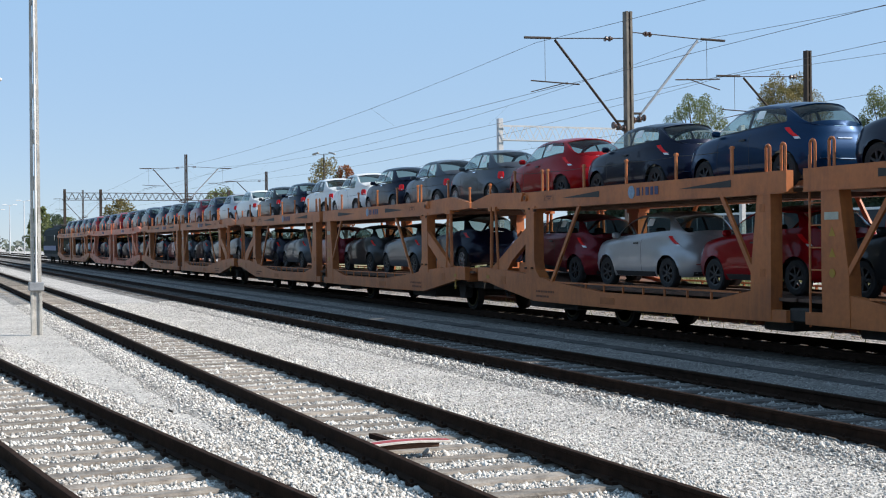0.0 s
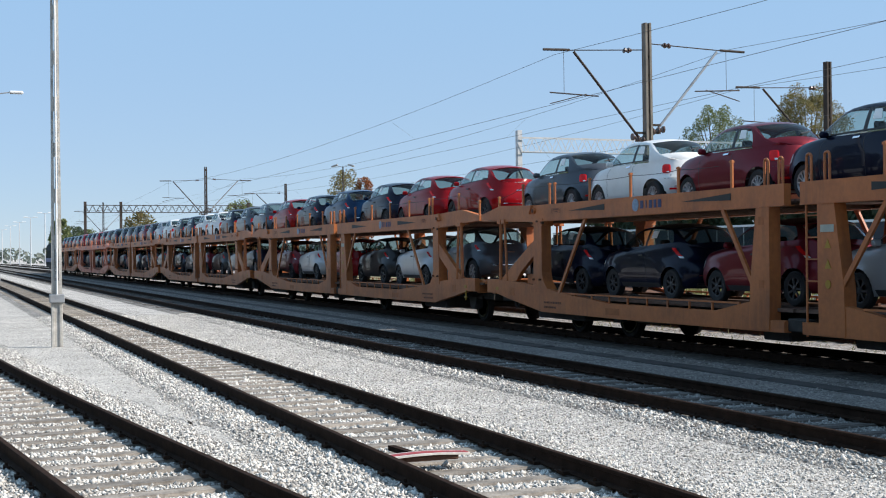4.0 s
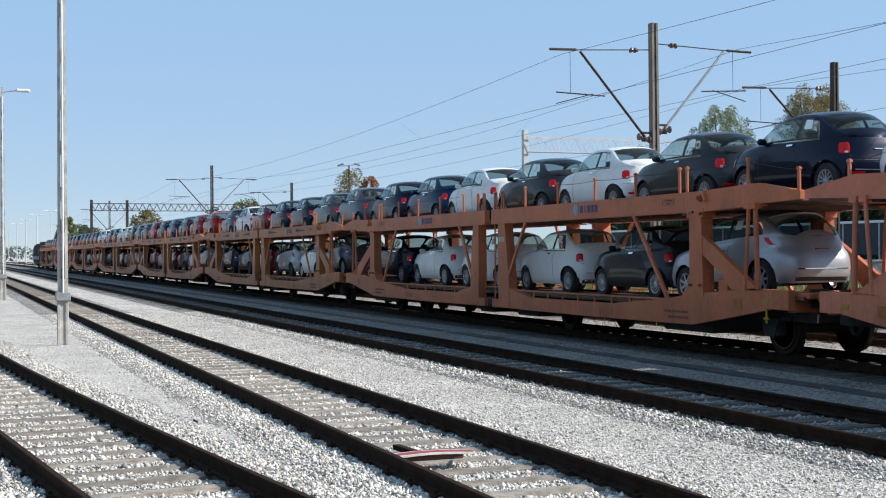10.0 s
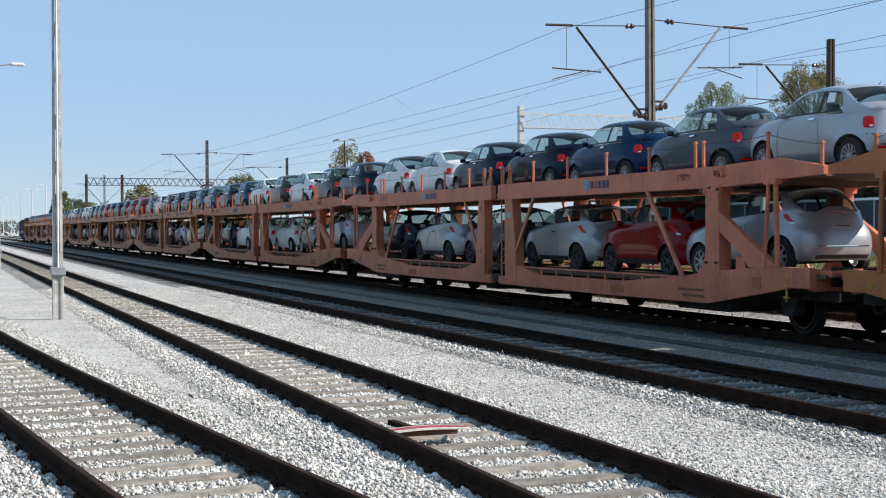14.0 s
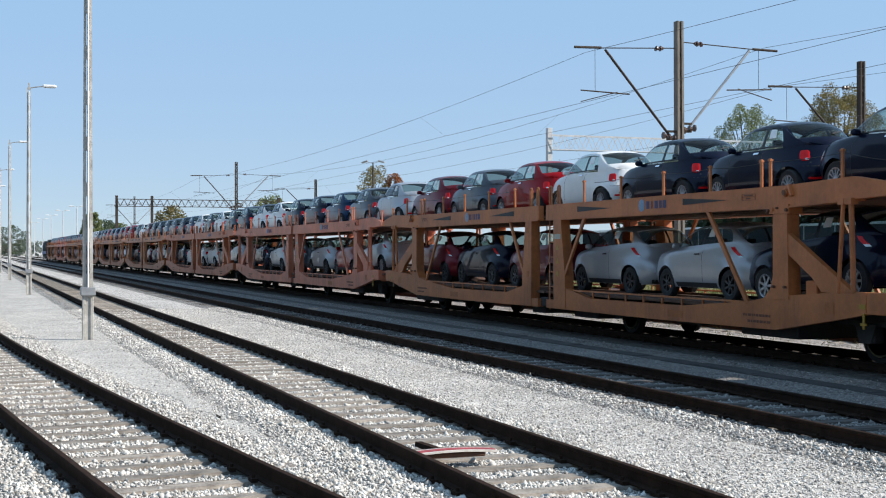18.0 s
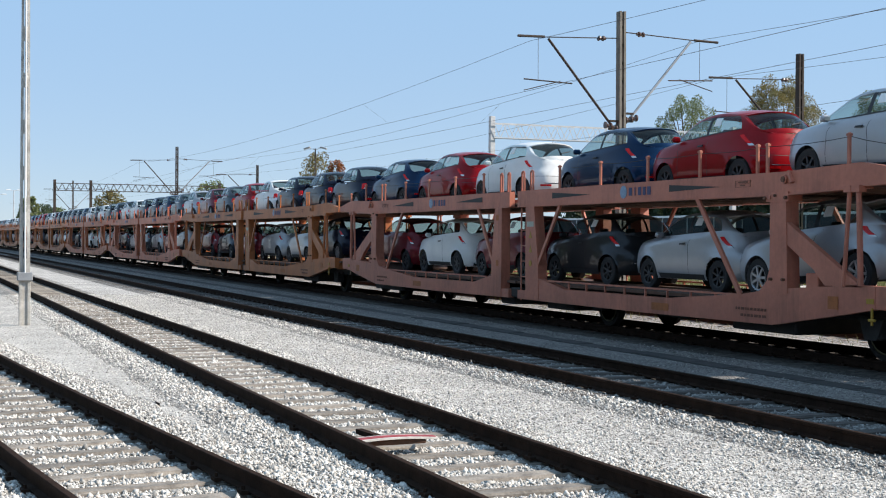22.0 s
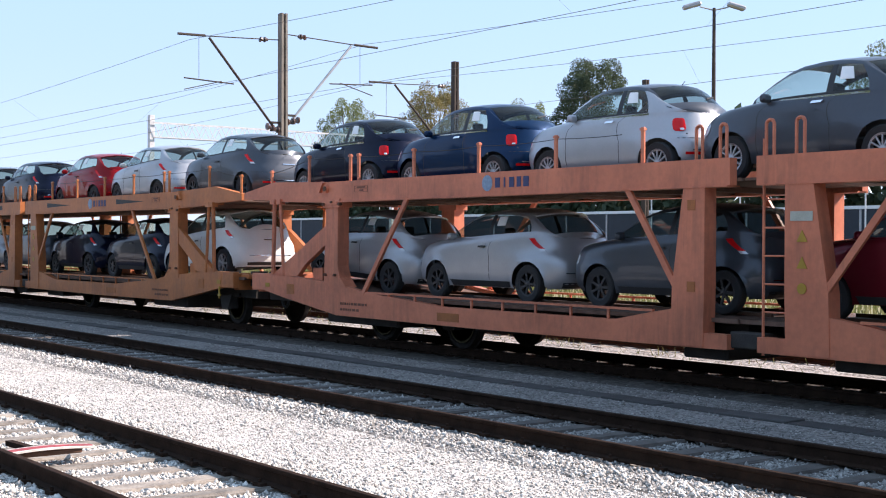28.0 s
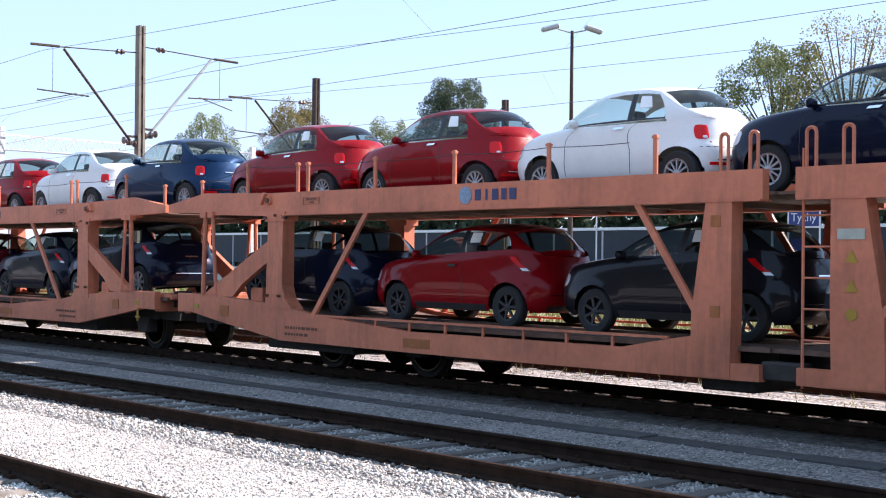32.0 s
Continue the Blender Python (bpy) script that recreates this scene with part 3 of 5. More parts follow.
def car_meshes(kind):
    """All meshes of one kind of car but the painted ones' colour."""
    c = CAR[kind]
    h = c["L"] / 2
    zs = [q[0] for q in c["rows"]]
    zs = sorted(zs + [(a + b) / 2 for a, b in zip(zs, zs[1:]) if b - a > .05])
    fs = np.linspace(0, 1, 61)
    grid = []
    for z in zs:
        x, y, r, n = outline(c, z)
        grid.append([(float(np.interp(q, r, x)), float(np.interp(q, r, y)), z) for q in fs])
    arch = c["r"] + .055
    inside = {}
    for j, row in enumerate(grid):
        for i, (x, y, z) in enumerate(row):
            z2 = lift(c, y, z)
            if x > .55:
                for yc in (c["rear"], c["front"]):
                    d = math.hypot(y - yc, z - c["r"])
                    if d < arch:
                        k = arch / max(d, .02)
                        inside[j, i] = 1
                        y, z2 = yc + (y - yc) * k, c["r"] + (z - c["r"]) * k
                        x += .012
                    elif d < arch + .10:
                        x += .012 * (arch + .10 - d) / .10
            row[i] = (x, y, z2)
    body, roof, pillars = Geo(), Geo(), [Geo(), Geo()]
    panes = {"windscreen": Geo(), "rear_window": Geo(), "door_window": [Geo(), Geo()], "quarter_window": [Geo(), Geo()]}
    p0, p1 = c["pillar"]
    ya, yb = c["top"]["roof"][0][0] + .004, c["top"]["roof"][0][-1] - .004
    marks = [p0, p1, c["quarter"], *c["rear_glass"], *c["screen"]]
    knots = marks + [float(q) for q in c["top"]["roof"][0][1:-1] if all(abs(q - o) > .014 for o in marks)]
    ys = sorted([q for q in np.linspace(ya, yb, 50) if all(abs(q - o) > .03 for o in knots)] + knots + [ya, ya + .008, yb - .012, yb])
    ys = [q for i, q in enumerate(ys) if i == 0 or q - ys[i - 1] > .003]
    vs = [-1, 0, .06, .25, .45, .65, .80, .88, 1, 1.05, 1.12, 1.28, 1.46, 1.64, 1.82, 2]

    for si, side in enumerate((1, -1)):
        for j in range(len(zs) - 1):
            for i in range(len(fs) - 1):
                if all((a, b) in inside for a in (j, j + 1) for b in (i, i + 1)):
                    continue
                body.add([(side * p[0], p[1], p[2]) for p in (grid[j][i], grid[j][i + 1], grid[j + 1][i + 1], grid[j + 1][i])], [(0, 1, 2, 3)])
        pts = [[cabin(c, y, v, 0, side) for v in vs] for y in ys]
        for i in range(len(ys) - 1):
            ym = (ys[i] + ys[i + 1]) / 2
            high = pts[i][8].z - pts[i][1].z > .05 and pts[i + 1][8].z - pts[i + 1][1].z > .05
            for j in range(len(vs) - 1):
                vm = (vs[j] + vs[j + 1]) / 2
                target = body
                if .06 < vm < .88 and high and ym > c["quarter"]:
                    target = pillars[si] if p0 < ym < p1 else panes["door_window" if ym > p1 else "quarter_window"][si]
                elif vm > 1.05 and c["screen"][0] < ym < c["screen"][1]:
                    target = panes["windscreen"]
                elif vm > 1.05 and c["rear_glass"][0] < ym < c["rear_glass"][1]:
                    target = panes["rear_window"]
                elif vm > .88 and -1.6 < ym < c["screen"][0]:
                    target = roof
                target.add([pts[i][j], pts[i + 1][j], pts[i + 1][j + 1], pts[i][j + 1]], [(0, 1, 2, 3)])
    out = {}

    def weld(name, g, material):
        me = make_mesh(name, g.v, g.f, material)
        bm = bmesh.new()
        bm.from_mesh(me)
        bmesh.ops.remove_doubles(bm, verts=bm.verts, dist=.0012)
        bmesh.ops.recalc_face_normals(bm, faces=bm.faces)
        bm.to_mesh(me)
        bm.free()
        me.polygons.foreach_set("use_smooth", [True] * len(me.polygons))
        me.set_sharp_from_angle(angle=radians(50))
        return me

    whole = Geo().add(body.v, body.f).add(roof.v, roof.f)
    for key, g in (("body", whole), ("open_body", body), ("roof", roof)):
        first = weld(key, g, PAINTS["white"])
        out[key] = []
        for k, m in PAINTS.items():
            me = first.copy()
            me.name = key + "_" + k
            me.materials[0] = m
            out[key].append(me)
    out["pillar_trim"] = [weld("pillar_trim", q, M_PLASTIC) for q in pillars]
    for k in ("windscreen", "rear_window"):
        out[k] = weld(k, panes[k], M_GLASS if k == "windscreen" else M_GLASS_REAR)
    for k in ("door_window", "quarter_window"):
        out[k] = [weld(k, g, M_GLASS) for g in panes[k]]
    # wheels
    r = c["r"]
    out["tyre"] = Geo().lathe([(r * .62, -.075), (r * .93, -.085), (r, -.06), (r, .06), (r * .93, .085), (r * .62, .075)], (0, 0, 0), n=28, caps=False).mesh("tyre", M_TYRE, True, 40)
    rim = Geo().lathe([(r * .66, .03), (r * .66, .078), (r * .58, .07), (r * .57, .0)], (0, 0, 0), n=24, caps=False)
    rim.lathe([(r * .17, .02), (r * .17, .066), (r * .10, .075)], (0, 0, 0), n=12)
    spokes = 12 if kind == "city" else 7
    for i in range(spokes):
        a = 2 * math.pi * i / spokes
        ca, sa = math.cos(a), math.sin(a)
        rim.bar((.058, r * .12 * ca, r * .12 * sa), (.062, r * .60 * ca, r * .60 * sa), .022, r * (.075 if kind == "city" else .13))
    dish = Geo().lathe([(r * .60, .0), (r * .60, .02)], (0, 0, 0), n=16)
    out["rim"] = rim.mesh("rim", M_RIM, True, 30)
    out["steel_rim"] = rim.mesh("rim", M_STEEL_RIM, True, 30)
    out["brake_disc"] = dish.mesh("brake_disc", M_STEEL_RIM)
    # underbody and cabin
    u = Geo().box(-.60, .60, -h + .22, h - .22, c["low"] + .03, .50, .03)
    for yc in (c["rear"], c["front"]):
        u.box(-.585, .585, yc - .40, yc + .40, .32, c["r"] * 2 + .12, .02)
    out["underbody"] = u.mesh("underbody", M_PLASTIC)
    g = Geo()
    for sx in (-.34, .34):
        g.box(sx - .23, sx + .23, -.15, .36, .50, .64, .05)
        g.box(sx - .22, sx + .22, -.28, -.13, .55, 1.06, .05)
        g.box(sx - .11, sx + .11, -.27, -.18, 1.08, 1.24, .03)
    g.box(-.58, .58, -.98, -.52, .50, .66, .05)
    g.box(-.56, .56, -1.08, -.94, .55, 1.02, .04)
    g.box(-.64, .64, .62, .95, .60, .93, .05)
    ring = 14
    for i in range(ring):
        a0, a1 = 2 * math.pi * i / ring, 2 * math.pi * (i + 1) / ring
        g.tube((-.34 + .18 * math.cos(a0), .50, .90 + .18 * math.sin(a0)), (-.34 + .18 * math.cos(a1), .50, .90 + .18 * math.sin(a1)), .014, 5)
    out["seats"] = g.mesh("seats", M_CABIN)

    def both(name, material, f0, f1, z0, z1, off, **kw):
        out[name] = [Geo().add(*patch(c, f0, f1, z0, z1, off, s, **kw)).mesh(name, material, True, 50) for s in (1, -1)]

    def ovals(name, material, f0, f1, z0, z1, off, square=2.8):
        out[name] = [Geo().add(*oval(c, f0, f1, z0, z1, off, s, square=square)).mesh(name, material, True, 40) for s in (1, -1)]

    rt = -h
    run = outline(c, .85)[3]
    if kind == "city":
        ovals("tail_light", M_TAIL, .575 / run, .765 / run, .765, .955, .016, 4.0)
        ovals("tail_light_lens", M_LENS, .60 / run, .665 / run, .775, .815, .020, 4.0)
    else:
        k = c["L"] / 3.99
        both("tail_light", M_TAIL, .83 * k / run, .94 * k / run, .88 * k, .99 * k, .010, ny=5, nr=4, slant=.24 / run)
        both("tail_light_lens", M_LENS, .80 * k / run, .91 * k / run, .845 * k, .88 * k, .014, slant=.04 / run)
    nose = outline(c, .72)[3]
    ovals("headlight", M_LENS, 1 - .82 / nose, 1 - .52 / nose, .64, .83, .012)
    side = lambda yy, z: at_y(c, yy, z)
    d0 = c["pillar"][1]
    zh = .95 if kind == "city" else .90
    both("door_handle", M_CHROME if kind == "city" else M_PLASTIC, side(d0 + .04, zh), side(d0 + .21, zh), zh, zh + .03, .03, ny=2, nr=1)
    def on_cabin(name, material, y0, y1, v0, v1, off, ny, nv):
        out[name] = []
        for sd in (1, -1):
            v, f = [], []
            for o in (off, off - .01):
                v += [cabin(c, y0 + (y1 - y0) * i / ny, v0 + (v1 - v0) * j / nv, o, sd) for j in range(nv + 1) for i in range(ny + 1)]
            m = (ny + 1) * (nv + 1)
            for j in range(nv):
                for i in range(ny):
                    a = j * (ny + 1) + i
                    f += [(a, a + 1, a + ny + 2, a + ny + 1), (m + a, m + a + 1, m + a + ny + 2, m + a + ny + 1)]
            out[name].append(Geo().add(v, f).mesh(name, material, True, 50))

    on_cabin("paper_sheet", M_PAPER, p0 - .30, p0 - .08, .42, .80, .005, 2, 2)
    both("door_seam", M_BLACK, side(d0 - .07, .7), side(d0 - .06, .7), .30, c["belt"] - .02, .0015, ny=1, nr=10)
    both("front_seam", M_BLACK, side(.72, .7), side(.73, .7), .30, c["belt"] - .06, .0015, ny=1, nr=10)
    both("bumper_seam", M_BLACK, .02, .98 / run, .655, .665, .0015, ny=10, nr=1)
    on_cabin("window_gasket", M_PLASTIC, c["quarter"], .82, .02, .075, .006, 14, 1)
    if kind == "city":
        on_cabin("side_moulding", M_CHROME, c["quarter"] - .02, .86, -.9, .0, .008, 14, 1)
    else:
        both("side_moulding", M_PLASTIC, side(c["rear"] + .42, .32), side(c["front"] - .42, .32), .24, .34, .010, ny=8, nr=1)
    both("fog_reflector", M_TAIL, .36 / run, .62 / run, .42, .46, .008, ny=3, nr=1)
    both("bumper_half", M_PLASTIC, 0, .56 / run, c["low"] + .03, .34, .008, ny=5, nr=2)
    halves = out.pop("bumper_half")
    g = Geo()
    for me in halves:
        g.add([tuple(q.co) for q in me.vertices], [tuple(q.vertices) for q in me.polygons])
    out["bumper_trim"] = g.mesh("bumper_trim", M_PLASTIC)
    g = Geo()
    for s in (1, -1):
        g.add(*patch(c, 0, .15 / run, .84, .86, .015, s, ny=3, nr=1))
        g.add(*patch(c, 0, .52 / run, .485, .50, .008, s, ny=4, nr=1))
    out["hatch_trim"] = g.mesh("hatch_trim", M_CHROME)
    g = Geo()
    yt = c["rear_glass"][1]
    lip = [(cabin(c, yt + .05, v, .004, sd), sd) for sd, order in ((1, (1.06, 1.3, 1.6, 2)), (-1, (1.6, 1.3, 1.06))) for v in order]
    sv, n = [], len(lip)
    for q, sd in lip:
        sv += [q + Vector((0, .06, .006)), q + Vector((0, -.075, -.004)), q + Vector((0, -.07, -.026)), q + Vector((0, .02, -.02))]
    g.add(sv, [(4 * i + k, 4 * i + (k + 1) % 4, 4 * i + 4 + (k + 1) % 4, 4 * i + 4 + k) for i in range(n - 1) for k in range(4)] + [(0, 1, 2, 3), tuple(range(4 * n - 4, 4 * n))])
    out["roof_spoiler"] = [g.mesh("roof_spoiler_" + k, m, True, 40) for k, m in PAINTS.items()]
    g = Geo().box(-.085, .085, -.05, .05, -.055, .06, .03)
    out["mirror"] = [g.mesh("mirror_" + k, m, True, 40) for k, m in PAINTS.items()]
    q = cabin(c, -.95 if kind == "city" else -1.2, 2)
    out["aerial"] = Geo().tube((0, q.y, q.z - .01), (0, q.y - .07, q.z + .05), .005, 5).mesh("aerial", M_PLASTIC)
    g = Geo()
    a, b = (cabin(c, c["rear_glass"][0] + (c["rear_glass"][1] - c["rear_glass"][0]) * u, v, .02, sd) for u, v, sd in ((.10, 2, 1), (.28, 1.55, 1)))
    g.bar(a, b, .02, .02)
    out["wiper"] = g.mesh("wiper", M_PLASTIC)
    return out


CAR_PARTS = {k: car_meshes(k) for k in CAR}
PAINT_ORDER = list(PAINTS)
CAR_NOUN = {"city": "small rounded three-door city car", "hatch": "compact five-door hatchback", "crossover": "small crossover car"}
templates = {}


def car(kind, colour, detailed, group):
    """A car with its parts at the world's origin, nose towards +y, wheels on z = 0."""
    p, c = CAR_PARTS[kind], CAR[kind]
    colour, _, second = colour.partition("/")
    pi = PAINT_ORDER.index(colour)
    name = {"city": "city_car", "hatch": "hatchback", "crossover": "crossover_car"}[kind]
    ob = root(name, f"{COLOUR_WORDS[colour]} {CAR_NOUN[kind]} {'with a darker roof' if second else 'riding on the car-carrier wagon'}", "car", group)
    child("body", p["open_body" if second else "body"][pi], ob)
    if second:
        child("roof", p["roof"][PAINT_ORDER.index(second)], ob, COLOUR_WORDS[second] + " painted roof")
    child("windscreen", p["windscreen"], ob)
    for s in (0, 1) if detailed else ():
        child("pillar_trim", p["pillar_trim"][s], ob)
    child("rear_window", p["rear_window"], ob)
    child("underbody", p["underbody"], ob)
    child("cabin_trim", p["seats"], ob, "dark cloth seats and dashboard")
    for s in (0, 1):
        child("door_window", p["door_window"][s], ob)
        child("quarter_window", p["quarter_window"][s], ob)
    for s in (0, 1):
        child("tail_light", p["tail_light"][s], ob, "red tail light")
    if detailed:
        for s in (0, 1):
            child("tail_light_lens", p["tail_light_lens"][s], ob)
        for s in ((0, 1) if detailed > 1 else (1,)):
            child("mirror", p["mirror"][pi], ob).location = ((1, -1)[s] * (half_width(c, c["belt"]) + .055), .55 if kind == "city" else .72, c["belt"] + .03)
        for k in ("headlight", "door_handle", "door_seam", "side_moulding") + (("front_seam", "window_gasket") if detailed >= 1 else ()):
            child(k, p[k][1], ob)
        child("paper_sheet", p["paper_sheet"][1], ob, "white paper sheet behind the glass")
        child("bumper_trim", p["bumper_trim"], ob)
        child("hatch_trim", p["hatch_trim"], ob)
    if detailed and kind != "city":
        child("roof_spoiler", p["roof_spoiler"][pi], ob)
    if detailed > 1:
        for s in (0, 1):
            child("fog_reflector", p["fog_reflector"][s], ob)
            child("bumper_seam", p["bumper_seam"][s], ob)
        child("aerial", p["aerial"], ob)
        child("wiper", p["wiper"], ob)
    steel = kind == "hatch"
    track = half_width(c, .5) - .115
    for sx in (-1, 1):
        for y in (c["rear"], c["front"]):
            if sx > 0 and not detailed:
                continue
            w = child("wheel", p["tyre"], ob)
            w.location = (sx * track, y, c["r"])
            w.rotation_euler = (0, 0, 0 if sx > 0 else math.pi)
            child("rim", p["steel_rim" if steel else "rim"], w)
    return ob


def place_car(kind, colour, detailed, group, m):
    key = (kind, colour, detailed)
    if key not in templates:
        templates[key] = car(kind, colour, detailed, group)
        templates[key].matrix_basis = m
        return templates[key]
    return copy_thing(templates[key], m)

# ---- the car train ----
TRAIN_X, UNIT, DECK_Z = 14.8, 27.0, 2.72


def joint_y(t):
    """Where the joint numbered 0 stands along the track at t seconds: the train rolls away and slows a little."""
    u = (t - 16) / 16
    return 3.43 + 103.089 * u - 3.816 * u * u + 0.303 * u ** 3


M_NOTICE = mat("notice_plate", (0.42, 0.43, 0.36), 0.6, vary=0.2)
M_RING = mat("ring_paint", (0.085, 0.062, 0.02), 0.7, vary=0.4)


def wagon(tone, wedges):
    """A two-part double-deck car carrier, 27 m long, joint at y = 0, in one paint."""
    m = WAGON[tone]
    word = {"rose": "faded salmon-pink", "salmon": "faded salmon-pink", "tan": "ochre-tan", "orange": "dull orange"}[tone]
    ob = root("car_carrier_wagon", f"{word} double-deck open car-carrier wagon, loaded with new cars", "railway wagon", "wagons of the car train")

    def put(name, g, material=None, label="", parent=None):
        return child(name, g.mesh(name, material or m), parent or ob, label)

    for half in (0, 1):
        Y = (lambda s: s - float(np.interp(s, (1.4, 3.2, 11.4, 12.4, 13.2), (0, .22, .26, .10, 0)))) if half == 0 else (lambda s: UNIT - s)
        for sx in (-1, 1):
            xo, xi = sx * 1.50, sx * 1.36

            def plate(pts, x0, x1):
                return Geo().slab([(Y(s), z) for s, z in pts], x0, x1)

            beam = plate([(.06, 2.72), (.06, 2.86), (1.32, 3.05), (3.4, 2.99), (13.28, 2.98), (13.28, 2.62), (3.4, 2.62), (1.34, 2.68)], xo, xi)
            fl = plate([(1.30, 2.655), (1.30, 2.68), (3.4, 2.62), (13.26, 2.62), (13.26, 2.60), (3.4, 2.595)], xo + sx * .025, xi - sx * .09)
            beam.add(fl.v, fl.f)
            put("upper_beam", beam)
            post = plate([(3.28, 1.0), (3.34, 2.64), (3.76, 2.64), (3.76, 1.40), (3.84, 1.18), (4.05, 1.0)], xo + sx * .012, xi - sx * .10)
            put("end_post", post)
            cap = plate([(3.26, 2.50), (3.26, 2.66), (3.84, 2.66), (3.84, 2.50)], xo + sx * .03, xi - sx * .12)
            cap.tube((xo + sx * .05, Y(3.36), 2.86), (xo - sx * .05, Y(3.36), 2.86), .075, 12)
            cap.tube((xo + sx * .05, Y(3.74), 2.58), (xo - sx * .02, Y(3.74), 2.58), .035, 8)
            cap.bar((xo + sx * .03, Y(3.26), 2.99), (xo + sx * .03, Y(3.14), 2.80), .06, .05)
            put("post_cap", cap)
            if sx < 0:
                pin = Geo()
                for s, z, q in ((3.36, 2.86, .05), (3.30, 2.56, .03), (3.86, 2.56, .03), (3.58, 2.60, .022), (3.36, 1.22, .025), (3.70, 1.22, .025)):
                    pin.tube((xo - .07, Y(s), z), (xo, Y(s), z), q, 8)
                tagged(put("pivot_pins", pin, M_RUST), kind="stuff")
            mid = plate([(12.26, .47), (12.28, 1.25), (12.48, 2.62), (12.86, 2.62), (12.86, 1.25), (12.84, .47)], xo + sx * .012, xi - sx * .08)
            put("middle_post", mid)
            put("diagonal_strut", plate([(3.36, 2.18), (3.36, 1.82), (2.55, 1.40), (2.25, 1.16), (1.25, 1.16), (1.42, 1.24)], xo, xi + sx * .04))
            sill = plate([(.98, .84), (.98, 1.19), (1.45, 1.19), (3.3, 1.08), (3.98, 1.02), (4.6, .93), (6.05, .83), (7.0, .76), (11.15, .76), (11.9, .90), (12.34, .97), (12.34, .66), (13.25, .66),
                          (13.25, .46), (12.9, .455), (8.0, .44), (3.7, .46), (1.69, .73)], xo, xi)
            sill.box(min(xo, xi), max(xo, xi), min(Y(.42), Y(.98)), max(Y(.42), Y(.98)), .84, 1.19, .01)
            put("side_sill", sill)
            lip = Geo().bar((xo - sx * .03, Y(4.2), .92), (xo - sx * .03, Y(11.9), .92), .05, .035)
            for s in np.arange(4.6, 11.7, .8):
                lip.box(min(xo - sx * .02, xo - sx * .05), max(xo - sx * .02, xo - sx * .05), Y(s) - .02, Y(s) + .02, .75, .905)
            put("deck_rail", lip)
            put("brace", Geo().bar((xo - sx * .02, Y(6.0), 2.64), (xo - sx * .02, Y(4.6), .90), .05, .09))
            put("brace", Geo().bar((xo - sx * .02, Y(11.38), 2.64), (xo - sx * .02, Y(12.36), 1.22), .05, .09))
            put("end_prop", Geo().tube((xo, Y(1.36), 2.70), (xo, Y(1.30), 1.18), .045, 8).box(xo - .07, xo + .07, Y(1.36) - .09, Y(1.36) + .09, 2.60, 2.70))
            put("end_prop", Geo().tube((xo, Y(1.58), 2.70), (xo, Y(1.73), 1.16), .035, 8).box(xo - .06, xo + .06, Y(1.58) - .08, Y(1.58) + .08, 2.60, 2.70))
            ends = ((.16, 2.80, 3.27), (1.68, 2.96, 3.52)) if half == 0 else ((1.15, 2.96, 3.30), (2.62, 2.96, 3.54))
            row = [(s - (.10 if half == 0 else -.08), 2.9, 3.49) for s in (4.02, 4.30, 6.05, 7.87, 9.75, 11.58)]
            for s, zb, zt in (*ends, *row):
                st = Geo().box(xo - sx * .05 - .022, xo - sx * .05 + .022, Y(s) - .032, Y(s) + .032, zb, zt, .008)
                st.box(xo - sx * .05 - .03, xo - sx * .05 + .03, Y(s) - .042, Y(s) + .042, zt - .05, zt - .015)
                put("stake", st)
            for s in (12.70, 13.12):
                hp = Geo()
                prev = None
                for k in range(9):
                    a = math.pi * k / 8
                    q = (xo - sx * .06, Y(s + .055 * math.cos(a)), 3.38 + .055 * math.sin(a))
                    if prev:
                        hp.tube(prev, q, .024, 6)
                    prev = q
                for e in (-.055, .055):
                    hp.tube((xo - sx * .06, Y(s + e), 2.9), (xo - sx * .06, Y(s + e), 3.38), .024, 6)
                put("hoop", hp)
            line = []
            for a, b in zip((*ends, *row), (*ends, *row)[1:]):
                for k in range(4):
                    u = k / 4
                    line.append((xo - sx * .085, Y(a[0] + (b[0] - a[0]) * u), a[2] + (b[2] - a[2]) * u - .06 - .10 * u * (1 - u)))
            put("safety_wire", Geo().path(line, .0055, 4), M_UNDER)
            if sx > 0:
                continue
            xf = xo + sx * .004
            logo = Geo().lathe([(.13, 0), (.13, .006)], (xf if sx > 0 else xf - .006, (8.36 if half == 0 else 18.76), 2.81), n=20)
            put("emblem", logo, M_LOGO, "round pale blue emblem")
            bars = Geo()
            for k in range(5):
                w = (.12, .035, .12, .10, .13)[k]
                y = (8.09 if half == 0 else 18.50) - .175 * k
                bars.box(min(xf, xf + sx * .005), max(xf, xf + sx * .005), y - w / 2, y + w / 2, 2.73, 2.89)
            tagged(put("name_lettering", bars, M_BLUE, "row of blue lettering bars"), kind="stuff")
            for a, b in ((6.9, 5.2), (11.7, 10.0)) if wedges else ():
                put("wedge_mark", Geo().slab([(Y(a), 2.76), (Y(a), 2.89), (Y(b), 2.80)], xf, xf + sx * .004), M_BLACK)
            mk = Geo()
            rng = random.Random(3 + half)
            for row_k in range(2):
                y = 3.85
                while y < 4.7 - .2 * row_k:
                    w = rng.uniform(.03, .11)
                    mk.box(min(xf, xf + sx * .004), max(xf, xf + sx * .004), min(Y(y), Y(y + w)), max(Y(y), Y(y + w)), .67 - .11 * row_k, .715 - .11 * row_k)
                    y += w + .03
            tagged(put("inscription", mk, M_BROWNMARK, "weathered lettering bars"), kind="stuff")
